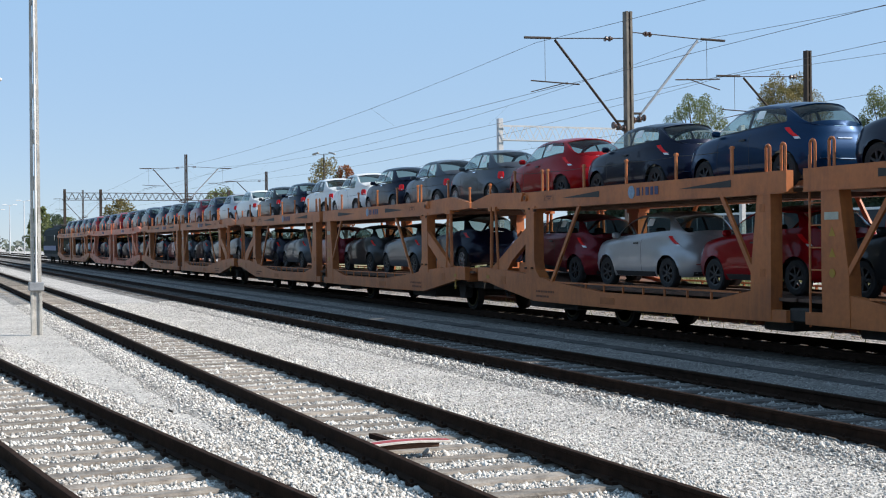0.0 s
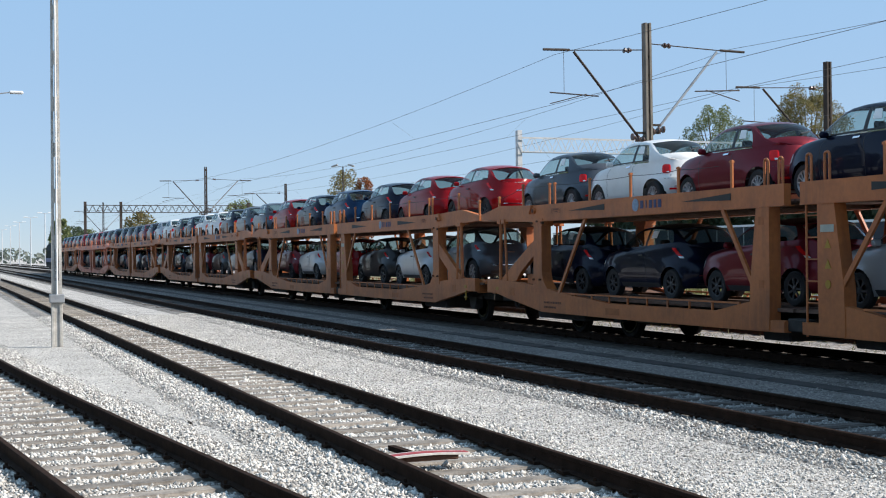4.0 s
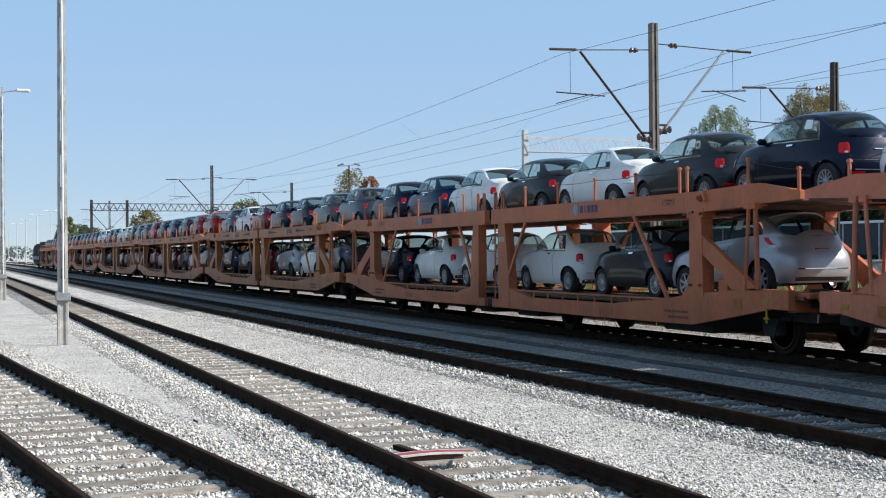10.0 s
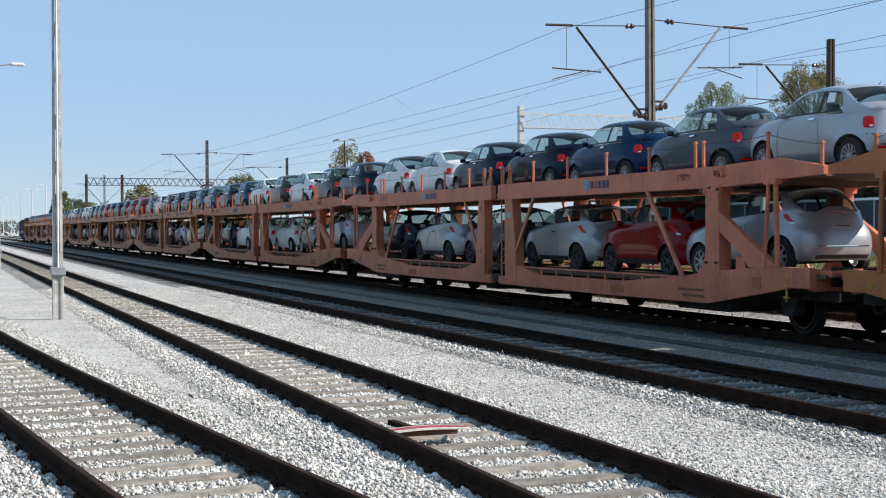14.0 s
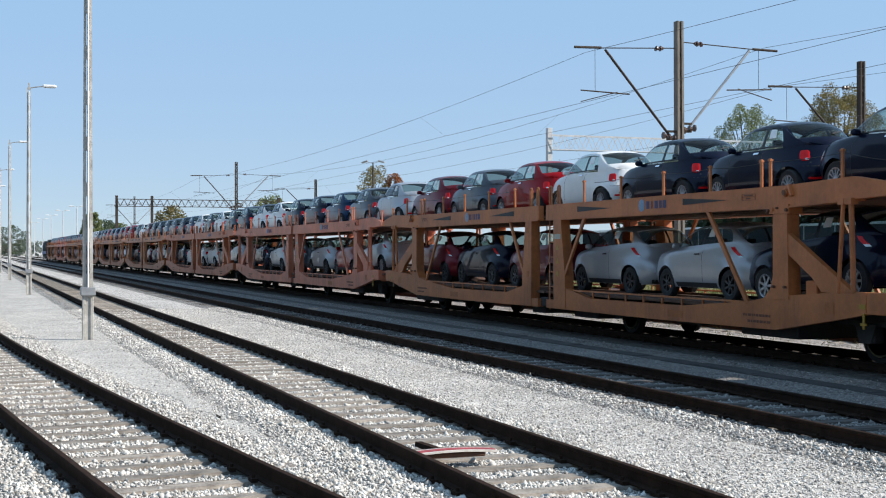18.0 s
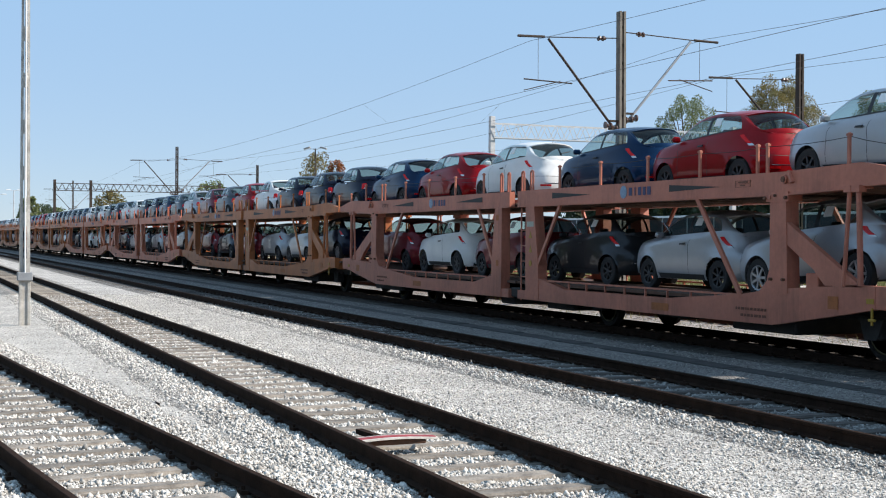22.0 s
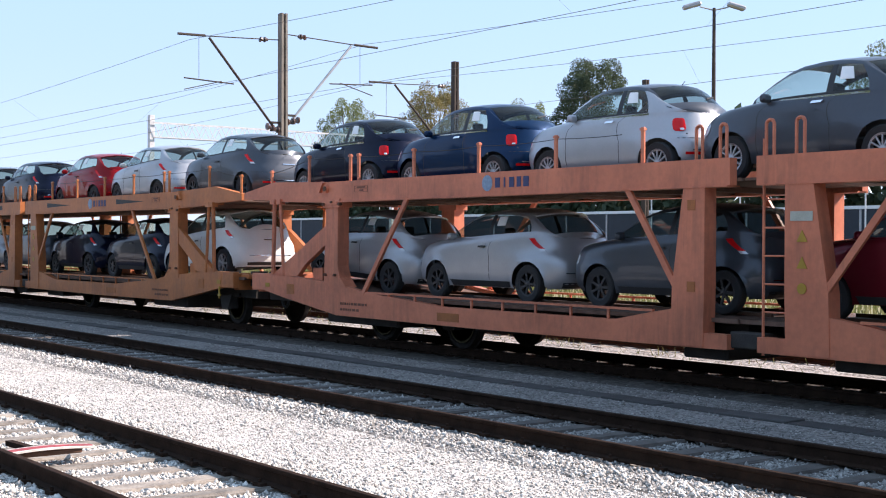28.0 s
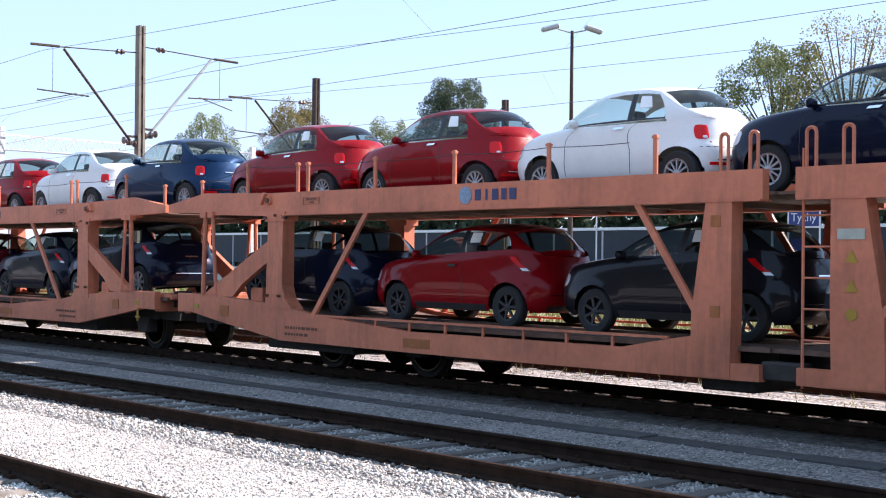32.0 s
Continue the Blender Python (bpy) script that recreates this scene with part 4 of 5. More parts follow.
            put("faded_panel", Geo().slab([(Y(6.9), .52), (Y(7.5), .52), (Y(7.5), .66), (Y(6.9), .66)], xf, xf + sx * .004), M_PATCH)
            put("faded_panel", Geo().slab([(Y(1.86), .80), (Y(2.14), .80), (Y(2.14), 1.0), (Y(1.86), 1.0)], xf, xf + sx * .004), M_PATCH)
            fr = Geo()
            for (a0, a1, b0, b1) in ((2.62, 3.06, 2.88, 2.885), (2.62, 3.06, 2.83, 2.835), (2.62, 3.06, 2.77, 2.775), (2.62, 2.63, 2.77, 2.885), (3.05, 3.06, 2.77, 2.885), (2.70, 2.98, 2.845, 2.872), (2.78, 2.92, 2.79, 2.815)):
                fr.box(min(xf, xf + sx * .004), max(xf, xf + sx * .004), min(Y(a0 + 1.7), Y(a1 + 1.7)), max(Y(a0 + 1.7), Y(a1 + 1.7)), b0, b1)
            put("stencil", fr, M_BROWNMARK)
            put("chock_box", Geo().box(min(xi, xi + .3), max(xi, xi + .3), min(Y(2.62), Y(2.98)), max(Y(2.62), Y(2.98)), 1.07, 1.34, .015))
            if half == 0:
                put("brake_lever", Geo().box(xf - .03, xf, Y(1.02) - .02, Y(1.02) + .02, .60, .86, .006).box(xf - .035, xf, Y(1.02) - .07, Y(1.02) + .07, .66, .70, .006), M_YELLOW, "yellow brake lever")
            put("label_plate", Geo().box(min(xf, xf + sx * .006), max(xf, xf + sx * .006), min(Y(1.0), Y(1.16)), max(Y(1.0), Y(1.16)), .92, 1.0), M_YELLOW)
            xp = xo + sx * .016
            if half:
                for z in (2.30, 1.20):
                    put("faded_panel", Geo().slab([(Y(12.56), z), (Y(12.70), z), (Y(12.70), z + .14), (Y(12.56), z + .14)], xp, xp + sx * .004), M_PATCH)
                continue
            for z in (1.95, 1.62, 1.30):
                tri = z > 1.5
                y0 = Y(12.62)
                shape = [(y0 - .08, z - .07), (y0 + .08, z - .07), (y0, z + .08)] if tri else [(y0 + .07 * math.cos(a), z + .07 * math.sin(a)) for a in np.linspace(0, 2 * math.pi, 17)[:-1]]
                put("warning_sign", Geo().slab(shape, xp, xp + sx * .005), M_YELLOW, "small yellow warning sign")
            put("notice_plate", Geo().slab([(Y(12.48), 2.14), (Y(12.78), 2.14), (Y(12.78), 2.26), (Y(12.48), 2.26)], xp, xp + sx * .005), M_NOTICE, "grey notice plate")
        # decks
        up = Geo().slab([(Y(.2), 2.75), (Y(1.6), 2.76), (Y(3.8), DECK_Z), (Y(13.35), DECK_Z), (Y(13.35), 2.68), (Y(3.8), 2.68), (Y(1.6), 2.71), (Y(.2), 2.70)], -1.355, 1.355)
        put("upper_deck", up, M_DECK)
        ribs = Geo()
        for s in np.arange(1.6, 13.2, 1.16):
            ribs.box(-1.35, 1.35, Y(s) - .05, Y(s) + .05, 2.60, 2.678)
        tagged(put("deck_ribbing", ribs, M_DECK), kind="stuff")
        lo = Geo().slab([(Y(.2), 1.08), (Y(3.0), 1.06), (Y(4.6), .86), (Y(13.3), .86), (Y(13.3), .80), (Y(4.6), .80), (Y(3.0), 1.0), (Y(.2), 1.02)], -1.35, 1.35)
        put("lower_deck", lo, M_DECK)
        for sx in (-1, 1):
            put("wheel_guide", Geo().bar((sx * .52, Y(4.6), .885), (sx * .52, Y(13.2), .885), .05, .05), M_RUST)
        # underframe, axles, brake gear
        un = Geo().box(-1.0, 1.0, min(Y(.3), Y(13.2)), max(Y(.3), Y(13.2)), .62, .80)
        q0, q1 = (Y(3.4), Y(5.2)) if half == 0 else (Y(5.4), Y(3.0))
        un.box(-1.25, 1.25, q0, q1, .30, .62, .03)
        q0, q1 = (Y(11.3), Y(12.4)) if half == 0 else (Y(13.0), Y(12.2))
        un.box(-1.2, 1.2, q0, q1, .28, .62, .03)
        un.box(-.9, .9, min(Y(7.2), Y(8.2)), max(Y(7.2), Y(8.2)), .34, .62)
        put("underframe", un, M_UNDER)
        for s in (1.55, 10.4) if half == 0 else (4.3, 6.7):
            for sx in (-1, 1):
                ax = Geo().box(sx * .98 - .11, sx * .98 + .11, Y(s) - .20, Y(s) + .20, .34, .66, .03)
                ax.bar((sx * 1.0, Y(s - .55), .66), (sx * 1.0, Y(s + .55), .66), .09, .08)
                ax.slab([(Y(s - .30), .66), (Y(s + .30), .66), (Y(s + .16), .34), (Y(s - .16), .34)], sx * 1.08, sx * 1.11)
                put("axle_box", ax, M_UNDER)
            ws = new("wheelset", Geo().tube((-1.0, 0, 0), (1.0, 0, 0), .085, 10).mesh("axle", M_WHEEL))
            ws.parent = ob
            ws.location = (0, Y(s), .46)
            for sx in (-1, 1):
                prof = [(.10, sx * .86), (.12, sx * .80), (.36, sx * .775), (.40, sx * .815), (.455, sx * .81), (.465, sx * .715), (.49, sx * .70), (.49, sx * .67), (.40, sx * .675), (.36, sx * .735), (.12, sx * .72), (.10, sx * .66)]
                whl = child("wheel", Geo().lathe(prof, (0, 0, 0), n=32).mesh("wheel", M_WHEEL, True, 30), ws)
                o = sx * .818
                child("wheel_ring", Geo().lathe([(.36, o), (.36, o + sx * .004), (.33, o + sx * .004), (.33, o)], (0, 0, 0), n=24).mesh("wheel_ring", M_RING), whl, "faded yellow ring")
        for sx in (-1, 1):
            bf = Geo().lathe([(.075, 0), (.075, -.16), (.09, -.16), (.09, -.22)], (0, 0, 0), n=14)
            bf.v = [(y + sx * .875, (.62 + x * 2.6) if half == 0 else (UNIT - .62 - x * 2.6), z + 1.04) for x, y, z in bf.v]
            bf.box(sx * .875 - .2, sx * .875 + .2, Y(.40) - .03, Y(.40) + .03, .88, 1.20, .01)
            put("buffer", bf, M_UNDER)
        hook = Geo().bar((0, Y(.6), 1.0), (0, Y(0.02), 1.0), .10, .14).box(-.5, .5, min(Y(.06), Y(.44)), max(Y(.06), Y(.44)), .86, 1.12, .04)
        hook.tube((0, Y(.05), 1.0), (.0, Y(.02), .62), .035, 6)
        put("draw_hook", hook, M_UNDER)
        put("end_bracket", Geo().box(-1.30, 1.30, min(Y(.12), Y(.44)), max(Y(.12), Y(.44)), 1.04, 1.14, .02).bar((-1.1, Y(.5), 1.1), (-.35, Y(.05), 1.1), .10, .10).bar((1.1, Y(.5), 1.1), (.35, Y(.05), 1.1), .10, .10))
        hs = Geo()
        prev = None
        for k in range(11):
            a = math.pi * k / 10
            q = (-.45, Y(.02 + .18 * math.cos(a)), .80 - .38 * math.sin(a))
            if prev:
                hs.tube(prev, q, .022, 6)
            prev = q
        put("brake_hose", hs, M_PLASTIC)
        put("end_beam", Geo().box(-1.36, 1.36, min(Y(.44), Y(.64)), max(Y(.44), Y(.64)), .80, 1.16, .01))
    # ladder, drawgear and rail between the halves
    for sx in (-1, 1):
        ld = Geo().tube((sx * 1.42, 13.22, .42), (sx * 1.42, 13.22, 3.2), .02, 6)
        for z in np.arange(.62, 2.7, .36):
            ld.tube((sx * 1.42, 13.22, z), (sx * 1.42, 12.86, z), .014, 6)
        put("ladder", ld)
        put("middle_buffer", Geo().box(sx * 1.30 - .12, sx * 1.30 + .12, 13.22, 13.78, .48, .70, .02), M_UNDER)
    put("gangway_plate", Geo().box(-1.3, 1.3, 13.25, 13.75, .80, .855), M_DECK)
    put("upper_gangway", Geo().box(-1.3, 1.3, 13.36, 13.64, 2.682, 2.718), M_DECK)
    put("middle_coupler", Geo().box(-.3, .3, 13.1, 13.9, .45, .75, .03), M_UNDER)
    return ob


TONE = {-4: "salmon", -3: "salmon", -2: "tan", -1: "rose", 0: "tan", 1: "salmon", 2: "orange", 3: "tan", 4: "tan", 5: "tan", 6: "tan", 7: "salmon", 8: "tan"}
UPPER = {
    -4: ("city", "grey white navy navy white red red"), -3: ("city", "blue white red grey silver/grey blue navy"),
    -2: ("hatch", "grey silver red navy darkgrey red"), -1: ("hatch", "silver red blue white red blue"),
    0: ("city", "navy navy navy white red grey maroon"), 1: ("city", "silver grey blue navy navy white white/navy"),
    2: ("city", "navy darkgrey white darkgrey white blue navy"), 3: ("city", "grey grey navy navy maroon white grey"),
    4: ("hatch", "red red navy blue navy red"), 5: ("city", "grey grey navy white white navy darkgrey"),
    6: ("city", "white silver navy maroon navy darkgrey navy"), 7: ("hatch", "navy darkgrey navy red navy navy"),
    8: ("hatch", "red navy grey navy navy blue"),
}
LOWER = {
    -4: "xgrey silver grey black red navy", -3: "xnavy navy maroon grey silver silver", -2: "xwhite navy navy grey silver navy",
    -1: "xsilver silver darkgrey maroon white maroon", 0: "xnavy silver silver maroon navy maroon", 1: "xsilver red silver grey silver navy",
    2: "xsilver cdarkgrey cwhite cwhite cwhite cnavy", 3: "xgrey cwhite silver maroon navy navy", 4: "xgrey silver darkgrey red silver maroon",
    # Far lower-deck paints picked dark to stand in for the deck's shade.
    5: "xnavy grey darkgrey maroon grey navy", 6: "xgrey darkgrey navy grey maroon navy", 7: "darkgrey navy grey navy darkgrey navy", 8: "navy darkgrey navy grey navy navy",
}
train = []          # things that ride, with their place measured from joint 0


def ride(ob, x, s, z, rx=0.0):
    train.append((ob, x, s, z, rx))
    ob.matrix_basis = pose(x, joint_y(0) + s, z, rx)


def build_train():
    wagons = {}
    for n in range(-4, 9):
        tone = TONE[n]
        if tone not in wagons:
            wagons[tone] = wagon(tone, tone in ("tan", "rose"))
            ob = wagons[tone]
        else:
            ob = copy_thing(wagons[tone], pose(0, 0, 0))
        ride(ob, TRAIN_X, n * UNIT, 0)
        near = 2 if n <= 3 else 1 if n <= 5 else 0
        kind, colours = UPPER[n]
        for i, col in enumerate(colours.split()):
            if kind == "city":
                s = 1.55 + .2 * (n == -3) + 3.79 * i
            else:
                s = (2.55, 7.0, 11.1, 15.97, 20.22, 24.43)[i] - .3 * (n == -1)
            first, last = i == 0, s > 23.7
            rx = 1.2 if first else (-1.0 if last else 0)
            ride(place_car(kind, col, near, "cars on the upper deck", pose(0, 0, 0)), TRAIN_X, n * UNIT + s, DECK_Z + .035 * first, rx)
        for i, col in enumerate(LOWER[n].split()):
            kd = "hatch"
            if col[0] == "x":
                kd, col = "crossover", col[1:]
            elif col[0] == "c":
                kd, col = "city", col[1:]
            s = (3.45, 7.3, 11.45, 15.65, 19.8, 23.8)[i]
            end = i in (0, 5)
            ride(place_car(kd, col, 0 if n > 4 else .5 if near else 0, "cars on the lower deck", pose(0, 0, 0)), TRAIN_X, n * UNIT + s, .93 if end else .865, (-3.2 if s < 4.5 else 3.2) if end else 0)


build_train()


# ---- locomotive at the head of the train ----
M_LOCO = mat("loco_dark_green", (0.010, 0.018, 0.018), 0.8, vary=0.2, scale=2, spec=0.15)
M_LOCO_BAND = mat("loco_blue_band", (0.03, 0.07, 0.20), 0.5, vary=0.2)
M_DARKGLASS = mat("dark_glass", (0.02, 0.025, 0.03), 0.08, vary=0.1)


def build_loco():
    ob = root("locomotive", "dark green locomotive with a blue band, heading the car train", "locomotive")

    def put(name, g, material, label=""):
        return child(name, g.mesh(name, material), ob, label)

    prof = [(-1.48, 1.0), (-1.5, 2.9), (-1.32, 3.55), (-.9, 3.85), (.9, 3.85), (1.32, 3.55), (1.5, 2.9), (1.48, 1.0)]
    n = len(prof)
    v = [(x, y, z) for y in (.9, 15.6) for x, z in prof]
    v[:n] = [(x * .94, .6 if z < 2.4 else .95, z) for x, z in prof]
    put("body", Geo().add(v, [tuple(range(n)), tuple(range(2 * n - 1, n - 1, -1))] + [(i, (i + 1) % n, n + (i + 1) % n, n + i) for i in range(n)]), M_LOCO)
    put("band", Geo().box(-1.512, -1.498, 1.2, 15.4, 1.35, 1.85), M_LOCO_BAND)
    for sx in (-.72, .72):
        put("cab_window", Geo().box(sx - .5, sx + .5, .78, .86, 2.45, 3.05, .02), M_DARKGLASS)
        put("headlamp", Geo().lathe([(.12, -.05), (.12, .05)], (sx, .55, 1.45), n=14), M_LENS)
        put("buffer", Geo().bar((sx * 1.2, .7, 1.04), (sx * 1.2, .1, 1.04), .3, .3), M_UNDER)
    for y in (2.0, 13.0):
        put("side_window", Geo().box(-1.515, -1.49, y, y + .9, 2.35, 2.95), M_DARKGLASS)
    put("underframe", Geo().box(-1.4, 1.4, .5, 15.9, .7, 1.02), M_UNDER)
    for y in (3.6, 12.4):
        put("bogie", Geo().box(-1.2, 1.2, y - 2.2, y + 2.2, .35, .75, .05), M_UNDER)
        for d in (-1.4, 1.4):
            put("wheel", Geo().lathe([(.5, -.85), (.5, -.7), (.1, -.7), (.1, .7), (.5, .7), (.5, .85)], (0, y + d, .5), n=20), M_WHEEL)
    put("roof_gear", Geo().box(-.7, .7, 4, 12, 3.85, 4.1, .05), M_UNDER)
    ride(ob, TRAIN_X, 9 * UNIT + .1, 0)


build_loco()

# ---- lamp posts beside the tracks ----
M_CONCRETE = mat("concrete_post", (0.50, 0.48, 0.44), 0.85, vary=0.3, scale=3, rgb2=(0.28, 0.265, 0.24), bump=0.35, bump_scale=30)
M_GREYSTEEL = mat("galvanised_steel", (0.38, 0.39, 0.40), 0.5, 0.5, 0.25, 4)
M_PALESTEEL = mat("pale_painted_steel", (0.55, 0.56, 0.57), 0.6, 0.0, 0.2, 4)
M_WHITEPAINT = mat("white_paint", (0.72, 0.72, 0.70), 0.5, vary=0.12)
M_DARKSTEEL = mat("dark_pole_steel", (0.060, 0.046, 0.038), 0.75, 0.0, 0.35, 3, spec=0.25)


def lamp_post(x, y, h):
    ob = root("lamp_post", "slotted pale concrete lamp post with a small meter box", "lamp post", "yard lamp posts")
    shaft = Geo()
    for sx in (-.085, .085):
        shaft.slab([(-.055, 0), (.055, 0), (.035, h), (-.035, h)], sx - .035, sx + .035)
    shaft.v = [(px * (1 - .35 * pz / h), py, pz) for px, py, pz in shaft.v]
    z = 1.2
    while z < h:
        k = 1 - .35 * z / h
        shaft.box(-.05 * k, .05 * k, -.045, .045, z, z + .32)
        z += 1.05
    child("shaft", shaft.mesh("shaft", M_CONCRETE), ob)
    child("base", Geo().box(-.125, -.055, -.06, .06, -.3, 1.02, .01).box(.055, .125, -.06, .06, -.3, 1.02, .01).box(-.06, .06, -.03, .03, -.3, 1.02).mesh("base", M_CONCRETE), ob)
    child("meter_box", Geo().box(-.165, .165, -.13, .13, 1.02, 1.21, .015).mesh("meter_box", M_GREYSTEEL), ob, "small grey steel box")
    child("cable_pipe", Geo().tube((.0, -.075, 1.2), (.0, -.06, h - .2), .028, 6).mesh("cable_pipe", M_WHITEPAINT), ob)
    arm = Geo().path([(.95 * k / 6, 0, h + .12 * math.sin(math.pi * .5 * k / 6) - .02) for k in range(7)], .03, 7)
    child("arm", arm.mesh("arm", M_GREYSTEEL), ob)
    child("lamp_head", Geo().box(.62, 1.25, -.12, .12, h + .02, h + .17, .05).mesh("lamp_head", M_WHITEPAINT), ob, "white street-lamp head")
    ob.location = (x, y, GROUND_Z)
    return ob


first_post = lamp_post(2.50, 31.1, 9.7)
for k in range(1, 6):
    copy_thing(first_post, pose(2.50 - .004 * k, 31.1 + 33.2 * k, GROUND_Z))

# ---- overhead line ----
M_WIRE = mat("copper_wire", (0.10, 0.09, 0.085), 0.6, 0.2, 0.2)
M_MAST = mat("weathered_mast_concrete", (0.20, 0.18, 0.15), 0.85, vary=0.35, scale=2, bump=0.3)
M_INSUL = mat("insulator_brown", (0.10, 0.06, 0.05), 0.25, vary=0.2)


def mast(x, y, h, arms, light=False, lean=0.0):
    """A catenary mast with slanting cantilevers: arms is a list of (reach, height of the tip, height of the wire)."""
    ob = root("catenary_mast", "grey concrete catenary mast with slanting tube cantilevers" if light else "dark steel catenary mast with slanting cantilevers",
              "catenary mast", "masts of the overhead line")
    m = M_MAST if light else M_DARKSTEEL
    g = Geo()
    w = .13
    for sy in (-1, 1):
        g.slab([(sy * w, 0), (sy * w - sy * .09, 0), (sy * w * .8 - sy * .07, h), (sy * w * .8, h)], -.12, .12)
    z = .3
    while z < h - .1:
        g.box(-.10, .10, -w * .75, w * .75, z, z + .09)
        z += .55
    g.v = [(py, px, pz) for px, py, pz in g.v]
    child("shaft", g.mesh("shaft", m), ob)
    if light:
        child("web", Geo().box(-.085, .085, -.10, .10, 0, h - .05).mesh("web", M_DARKSTEEL), ob)
    child("footing", Geo().box(-.45, .45, -.45, .45, -.3, .35, .04).mesh("footing", M_CONCRETE), ob)
    for reach, tip, wire in arms:
        sx = 1 if reach > 0 else -1
        low = wire - 1.15
        up = Geo().tube((sx * .35, 0, low), (reach * .74, 0, tip - .03), .042, 8)
        child("slanting_tube", up.mesh("slanting_tube", M_DARKSTEEL if sx < 0 else M_GREYSTEEL), ob)
        child("tie_rod", Geo().tube((sx * .15, 0, tip + .12), (reach * .86, 0, tip), .018, 6).tube((reach * .78, 0, tip + .02), (reach * 1.04, 0, tip), .04, 7).mesh("tie_rod", M_DARKSTEEL), ob)
        child("registration_arm", Geo().tube((reach * .50, 0, wire + .05), (reach * .98, 0, wire + .12), .022, 6).tube((reach * .62, 0, wire + .1), (reach * .98, 0, wire - .22), .016, 6).mesh("registration_arm", M_DARKSTEEL), ob)
        child("dropper", Geo().tube((reach * .84, 0, tip), (reach * .84, 0, wire + .08), .008, 5).mesh("dropper", M_WIRE), ob)
        ins = Geo()
        for k in range(5):
            ins.tube((sx * (.16 + .09 * k), 0, low - .10 + .02 * k), (sx * (.20 + .09 * k), 0, low - .10 + .02 * k), .11 if k % 2 == 0 else .06, 10)
        child("insulator", ins.mesh("insulator", M_INSUL), ob)
        ins = Geo()
        for k in range(4):
            ins.tube((sx * (.55 + .07 * k), 0, tip + .09 - .005 * k), (sx * (.59 + .07 * k), 0, tip + .09), .085 if k % 2 else .05, 10)
        child("insulator", ins.mesh("insulator", M_INSUL), ob)
        child("bracket", Geo().box(min(0, sx * .42), max(0, sx * .42), -.06, .06, low - .16, low - .10).box(min(0, sx * .42), max(0, sx * .42), -.06, .06, low + .08, low + .14).mesh("bracket", M_DARKSTEEL), ob)
    ob.matrix_basis = pose(x, y, GROUND_Z, 0, lean, 0)
    return ob


mast(20.5, 35.5, 9.1, [(-3.4, 8.15, 6.75), (3.4, 8.35, 7.0)], True, -.3)
mast(20.5, 107.5, 9.4, [(-3.6, 8.2, 6.75), (3.6, 8.3, 7.0)])
mast(20.5, 179.5, 9.4, [(-3.6, 8.2, 6.75), (3.6, 8.3, 7.0)])
mast(20.5, -36.5, 9.4, [(-3.6, 8.2, 6.75), (3.6, 8.3, 7.0)])
mast(31.4, 41.0, 9.15, [(-3.9, 8.05, 6.7)])
mast(31.4, 124.0, 9.0, [(-3.9, 8.0, 6.7)])
mast(31.4, -31.0, 9.0, [(-3.9, 8.0, 6.7)])
mast(41.0, 40.0, 9.1, [])


def wire_run(x, xc, ys, z_mast, sag, z_contact):
    """A messenger wire that sags between masts, the contact wire below it and droppers."""
    ob = root("overhead_wire", "thin dark overhead contact line with droppers", "overhead wire", "overhead wires")
    line, contact, d = [], [], Geo()
    for y0, y1 in zip(ys, ys[1:]):
        n = 14
        for k in range(n + 1):
            u = k / n
            q = (x, y0 + (y1 - y0) * u, z_mast - sag * 4 * u * (1 - u))
            line.append(q)
            low = (xc, q[1], z_contact)
            contact.append(low)
            if k in (3, 11):
                d.tube((x, q[1], q[2]), low, .003, 4)
    line = [p for i, p in enumerate(line) if i == 0 or p != line[i - 1]]
    contact = [p for i, p in enumerate(contact) if i == 0 or p != contact[i - 1]]
    child("messenger_wire", Geo().path(line, .0065).mesh("messenger_wire", M_WIRE), ob)
    child("contact_wire", Geo().path(contact, .0065).mesh("contact_wire", M_WIRE), ob)
    tagged(child("dropper_set", d.mesh("dropper_set", M_WIRE), ob), kind="stuff")


wire_run(17.3, 18.4, [-36.5, 35.5, 107.5, 179.5, 251], 7.80, .7, 6.60)
wire_run(23.5, 22.5, [-36.5, 35.5, 107.5, 179.5, 251], 8.25, .9, 6.75)
wire_run(27.7, 28.4, [-31, 41, 124, 200], 7.85, .8, 6.45)


def gantry(x0, x1, y, z0, z1, legs, material, words, bar=.04):
    ob = root("signal_gantry", words, "gantry")
    for z in (z0, z1):
        for dy in (-.3, .3):
            child("chord", Geo().box(x0, x1, y + dy - bar, y + dy + bar, z - bar, z + bar).mesh("chord", material), ob)
    lac = Geo()
    n = int((x1 - x0) / (z1 - z0) / .50)
    for k in range(n):
        a, b = x0 + (x1 - x0) * k / n, x0 + (x1 - x0) * (k + 1) / n
        za, zb = (z0, z1) if k % 2 else (z1, z0)
        for dy in (-.3, .3):
            lac.bar((a, y + dy, za), (b, y + dy, zb), bar * 1.2, bar * 1.2)
    tagged(child("lacing", lac.mesh("lacing", material), ob), kind="stuff")
    for x in legs:
        child("leg", Geo().box(x - .16, x + .16, y - .16, y + .16, GROUND_Z, z1 + .45, .01).mesh("leg", material), ob)


gantry(17.2, 38, 170, 7.55, 8.45, (17.2, 21.6, 38), M_DARKSTEEL, "dark lattice gantry spanning the station tracks", .034)
gantry(34, 52, 75, 8.2, 9.1, (34, 52), M_PALESTEEL, "pale grey lattice gantry spanning the station tracks", .026)


